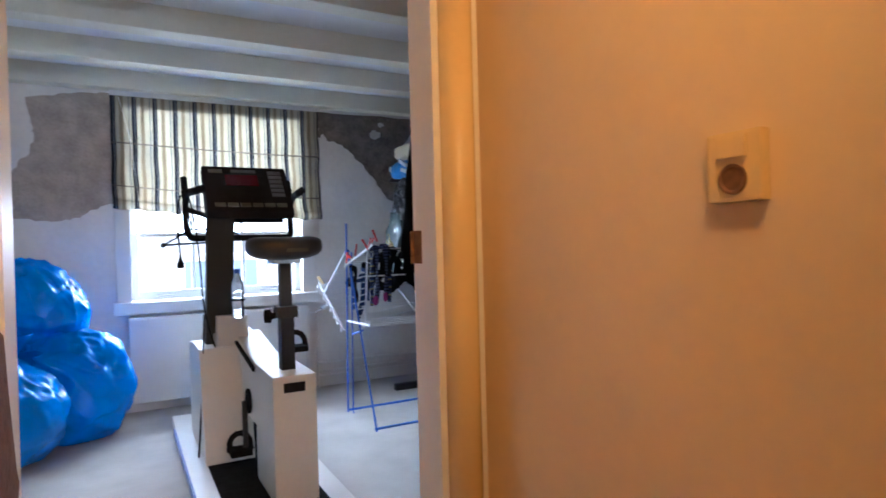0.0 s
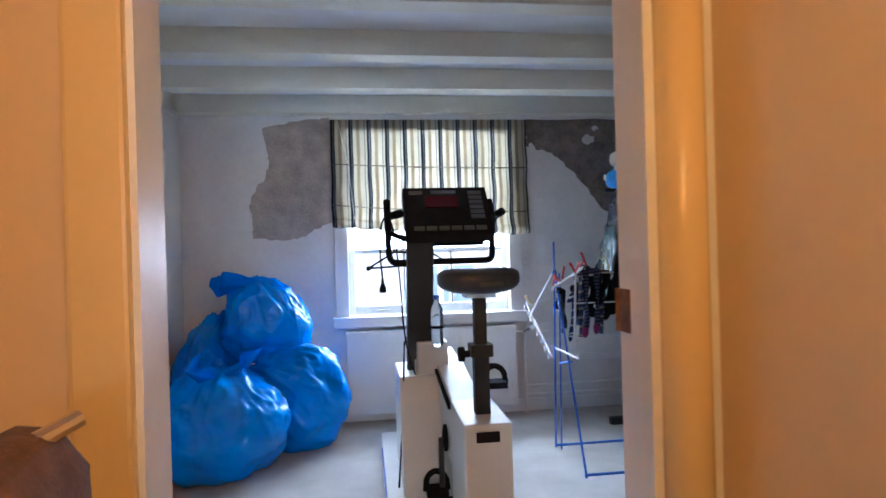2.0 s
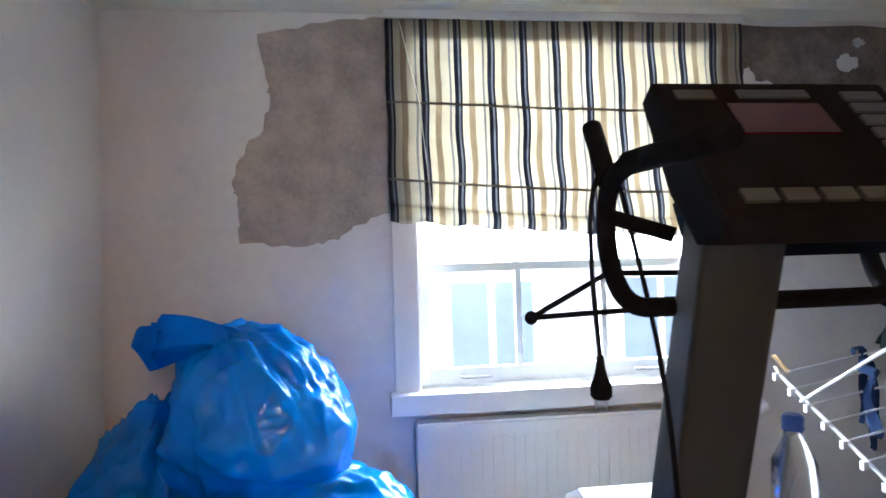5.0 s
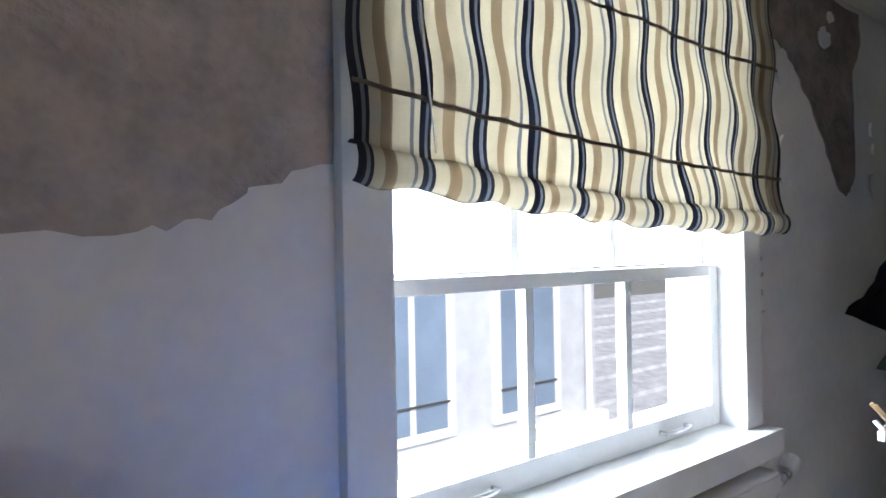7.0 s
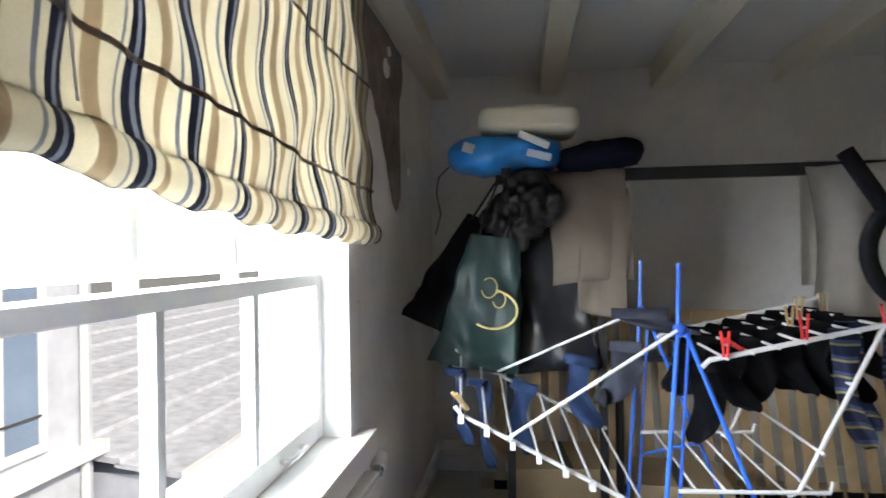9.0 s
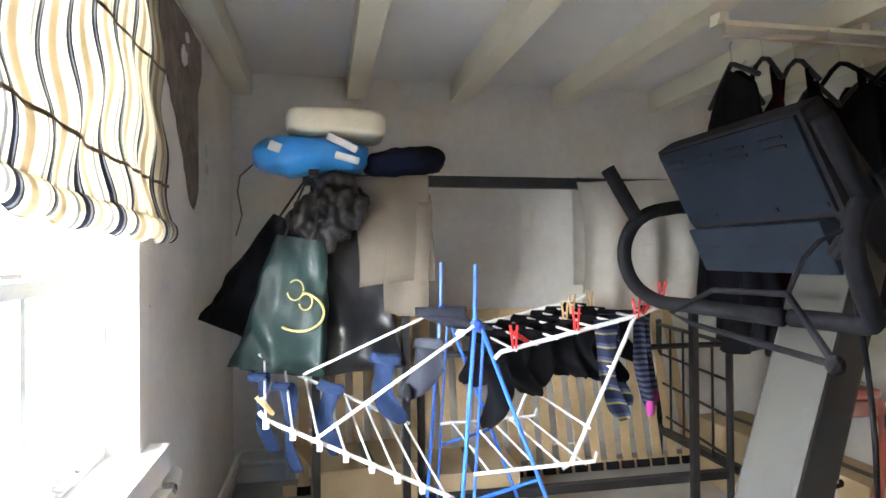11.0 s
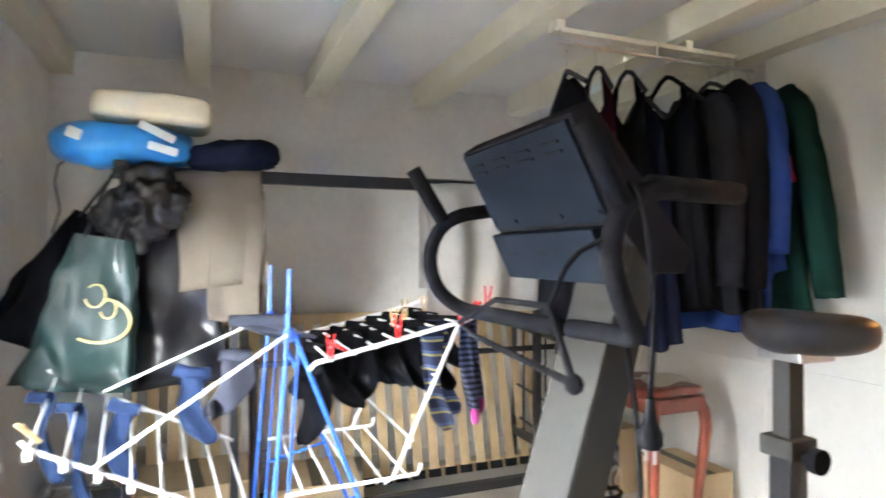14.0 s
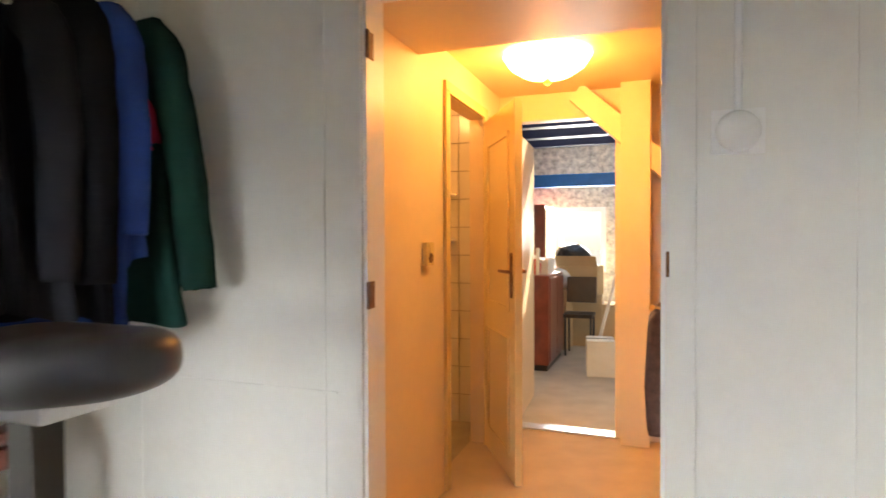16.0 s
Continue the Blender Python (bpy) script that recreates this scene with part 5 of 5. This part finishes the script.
def garment(y, material, label, length, width, turn, seed, sleeves=True, bare=False, drop=0.0, x=RAILX - 0.03, category="garment", straps=False, flare=0.0):
    t = thing("hung_garment", (x, y, 2.08 - length), label, category, "clothes on the rail")
    rng = random.Random(seed)
    m = pose(x, y, 2.165 - drop, 0, 0, turn)
    ph = rng.uniform(0, 6)

    def f(u, v):
        a = 2 * math.pi * u
        c, s = math.cos(a), math.sin(a)
        sh = 0.2 - 0.13 * abs(c) ** 2 if straps else 0.13 * abs(c) ** 1.3
        top = -0.1 - sh * (1 if v < 0.25 else 1)
        w = width / 2 * (0.8 + 0.32 * v)
        dep = 0.045 + 0.02 * v
        if v < 0.12:
            dep *= 0.35 + v / 0.12 * 0.65
        fold = 0.026 * v * math.sin(a * 6 + ph + 1.5 * math.sin(v * 4 + seed)) + 0.01 * noise.noise(Vector((c * 2, v * 5, seed)))
        z = top + (-(length) + 0.1 + sh + 0.02 * math.sin(a * 3 + ph)) * v
        return m @ Vector((c * (w + fold), s * (dep + fold * 1.5), z))
    bm = sheet(f, 44, 24)
    bmesh.ops.remove_doubles(bm, verts=bm.verts[:], dist=0.0004)
    part("garment_body", bm, material, t, smooth=True)
    if sleeves:
        for s in (-1, 1):
            p = [m @ Vector(q) for q in ((s * width * 0.3, 0, -0.16), (s * width * 0.42, 0, -0.21), (s * width * 0.5, 0.01, -0.34), (s * (width * 0.52 + flare * 0.5), 0.0, -0.55 * length), (s * (width * 0.53 + flare), 0.015, -0.9 * length))]
            sl_ = tube(p, 0.068, 14, smooth=2, r1=0.05)
            sl_.normal_update()
            crumple(sl_, 0.014, 14, seed)
            part("sleeve", sl_, material, t, smooth=True)
    if straps:
        for s in (-1, 1):
            part("strap", sheet(lambda u, v: m @ Vector((s * (width * 0.3 - 0.02 * v + (u - 0.5) * (0.05 - 0.015 * v)), 0.014 * math.sin(u * 3.1), -0.24 + 0.11 * v)), 6, 6, 0.012), material, t, smooth=True)
    hang = part("hanger", tube([m @ Vector(q) for q in ((-width * 0.42, 0, -0.19), (-0.04, 0, -0.09), (0, 0, -0.075), (0.04, 0, -0.09), (width * 0.42, 0, -0.19))], 0.01, 8), "rubber" if bare else "blackmetal", t, "black coat hanger")
    part("hook", tube([m @ Vector(q) for q in ((0, 0, -0.08), (0, 0, -0.03), (0.014, 0, 0.0), (0, 0, 0.014), (-0.014, 0, 0.002))], 0.0025, 6, smooth=1), "steel", hang)
    return t


garment(-2.1, "blackcloth", "black jumper on a hanger", 1.05, 0.62, -18, 1, False, drop=0.03)
garment(-2.16, "greycloth", "dark grey long trousers on a hanger", 1.12, 0.3, -10, 2, False, drop=0.1)
garment(-2.24, "wine", "wine red strappy top on a hanger", 1.12, 0.3, -8, 3, False, straps=True)
garment(-2.39, "blackcloth", "black strappy dress on a hanger", 1.08, 0.32, -6, 4, False, straps=True)
garment(-2.47, "navy", "dark navy trousers on a hanger", 1.1, 0.34, -4, 5, False, drop=0.1)
garment(-2.6, "blackcloth", "black sleeveless top on a bare black hanger", 1.05, 0.42, -6, 6, False, True, straps=True)
garment(-2.72, "greycloth", "long dark grey coat on a hanger", 1.0, 0.42, 2, 7, drop=0.06)
garment(-2.84, "blackcloth", "black jacket on a hanger", 1.08, 0.46, -3, 8)
garment(-2.9, "denim", "long blue shirt on a hanger", 1.14, 0.44, 4, 9, False, drop=0.03)
garment(-2.95, "denim", "blue denim shirt on a hanger", 0.92, 0.48, -3, 10)
garment(-3.0, "redcloth", "red top on a hanger", 0.55, 0.5, 0, 11, False)
garment(-3.08, "greencloth", "dark green woollen coat on a hanger", 1.12, 0.52, 4, 12, flare=0.09)

# ---- slatted bed base, metal bed frame, boxes, stool ----
base = thing("slatted_bed_base", (4.1, -1.9, 0.03), "pale wooden slatted bed base leaning on the wall", "bed base")
LEAN = pose(3.95, -2.78, 0.03, 0, 14, 0)


def lean(bm):
    bmesh.ops.transform(bm, matrix=LEAN, verts=bm.verts[:])
    return bm


for k in range(24):
    y = 0.05 + k * 0.1
    part("slat", lean(obox((0.0, y + 0.02, 0.49), (0.012, 0.056, 0.95), (0, 0, 0))), "pine", base)
    part("slat_cap", lean(box(-0.014, 0.012, y - 0.016, y + 0.056, 0.0, 0.045)), "rubber", base)
for z in (0.01, 0.94):
    part("side_rail", lean(box(0.012, 0.045, -0.02, 2.48, z - 0.01, z + 0.045)), "pine", base)
bed = thing("metal_bed_frame", (3.65, -1.7, 0), "black tubular metal bed frame without a mattress", "bed frame")
for x, y in ((3.3, -0.95), (3.28, -2.5), (4.12, -2.62)):
    part("post", tube([(x, y, 0), (x, y, 0.88)], 0.018, 10), "blackmetal", bed)
    part("finial", ball((x, y, 0.885), (0.02, 0.02, 0.015), sub=2), "blackmetal", bed)
part("side_rail", tube([(3.3, -0.95, 0.865), (3.28, -2.5, 0.865)], 0.014, 8), "blackmetal", bed)
part("side_rail", box(3.27, 3.31, -2.5, -0.95, 0.2, 0.24), "blackmetal", bed)
part("end_rail", tube([(3.28, -2.5, 0.865), (4.12, -2.62, 0.865)], 0.012, 8), "blackmetal", bed)
for z in (0.3, 0.5, 0.68):
    part("end_rail", tube([(3.28, -2.5, z), (4.12, -2.62, z)], 0.008, 8), "blackmetal", bed)
for k in range(1, 5):
    f = k / 5
    part("end_bar", tube([(3.28 + 0.84 * f, -2.5 - 0.12 * f, 0.24), (3.28 + 0.84 * f, -2.5 - 0.12 * f, 0.865)], 0.007, 8), "blackmetal", bed)
part("end_rail", box(3.28, 4.12, -2.6, -2.56, 0.2, 0.24), "blackmetal", bed)
carton((3.62, -0.72, 0), (0.4, 0.5, 0.34), 5, "open brown cardboard box by the rail", "card", True)
carton((3.6, -1.25, 0), (0.38, 0.42, 0.28), -4, "brown cardboard box under the bed frame")
carton((3.62, -2.85, 0), (0.45, 0.34, 0.36), 3, "printed brown cardboard box behind the stool")
carton((3.15, -3.1, 0), (0.4, 0.26, 0.24), 0, "small cardboard box under the stool")

st = thing("wooden_stool", (3.1, -2.84, 0), "red-brown wooden stool with curved legs and a leather seat", "stool")
SX, SY = 3.08, -2.84
part("apron", box(SX - 0.19, SX + 0.19, SY - 0.16, SY + 0.16, 0.58, 0.65), "mahogany", st, bevel=0.012)
cu = ball((0, 0, 0), (1, 1, 1), sub=4)
for v in cu.verts:
    d = v.co.normalized()
    k = (abs(d.x) ** 5 + abs(d.y) ** 5 + abs(d.z) ** 3) ** -0.22
    v.co = Vector((SX + d.x * k * 0.2, SY + d.y * k * 0.17, 0.665 + d.z * k * 0.035 + 0.03 * (d.x ** 2)))
part("seat", cu, "mahogany", st, "red-brown leather seat", smooth=True)
for a in (-1, 1):
    for b in (-1, 1):
        x, y = SX + a * 0.16, SY + b * 0.13
        part("leg", tube([(x, y, 0.64), (x + a * 0.035, y + b * 0.03, 0.55), (x + a * 0.02, y + b * 0.015, 0.35), (x - a * 0.005, y, 0.12), (x + a * 0.02, y + b * 0.015, 0.015)], 0.032, 12, smooth=2, r1=0.018), "mahogany", st, smooth=True)
tagged(part("newspaper", sheet(lambda u, v: (SX - 0.16 + 0.3 * u, SY - 0.1 + 0.26 * v, 0.715 + 0.02 * math.sin(u * 5) + 0.01 * math.sin(v * 7)), 14, 12, 0.006), "paper", smooth=True), "folded newspaper lying on the stool", "newspaper")
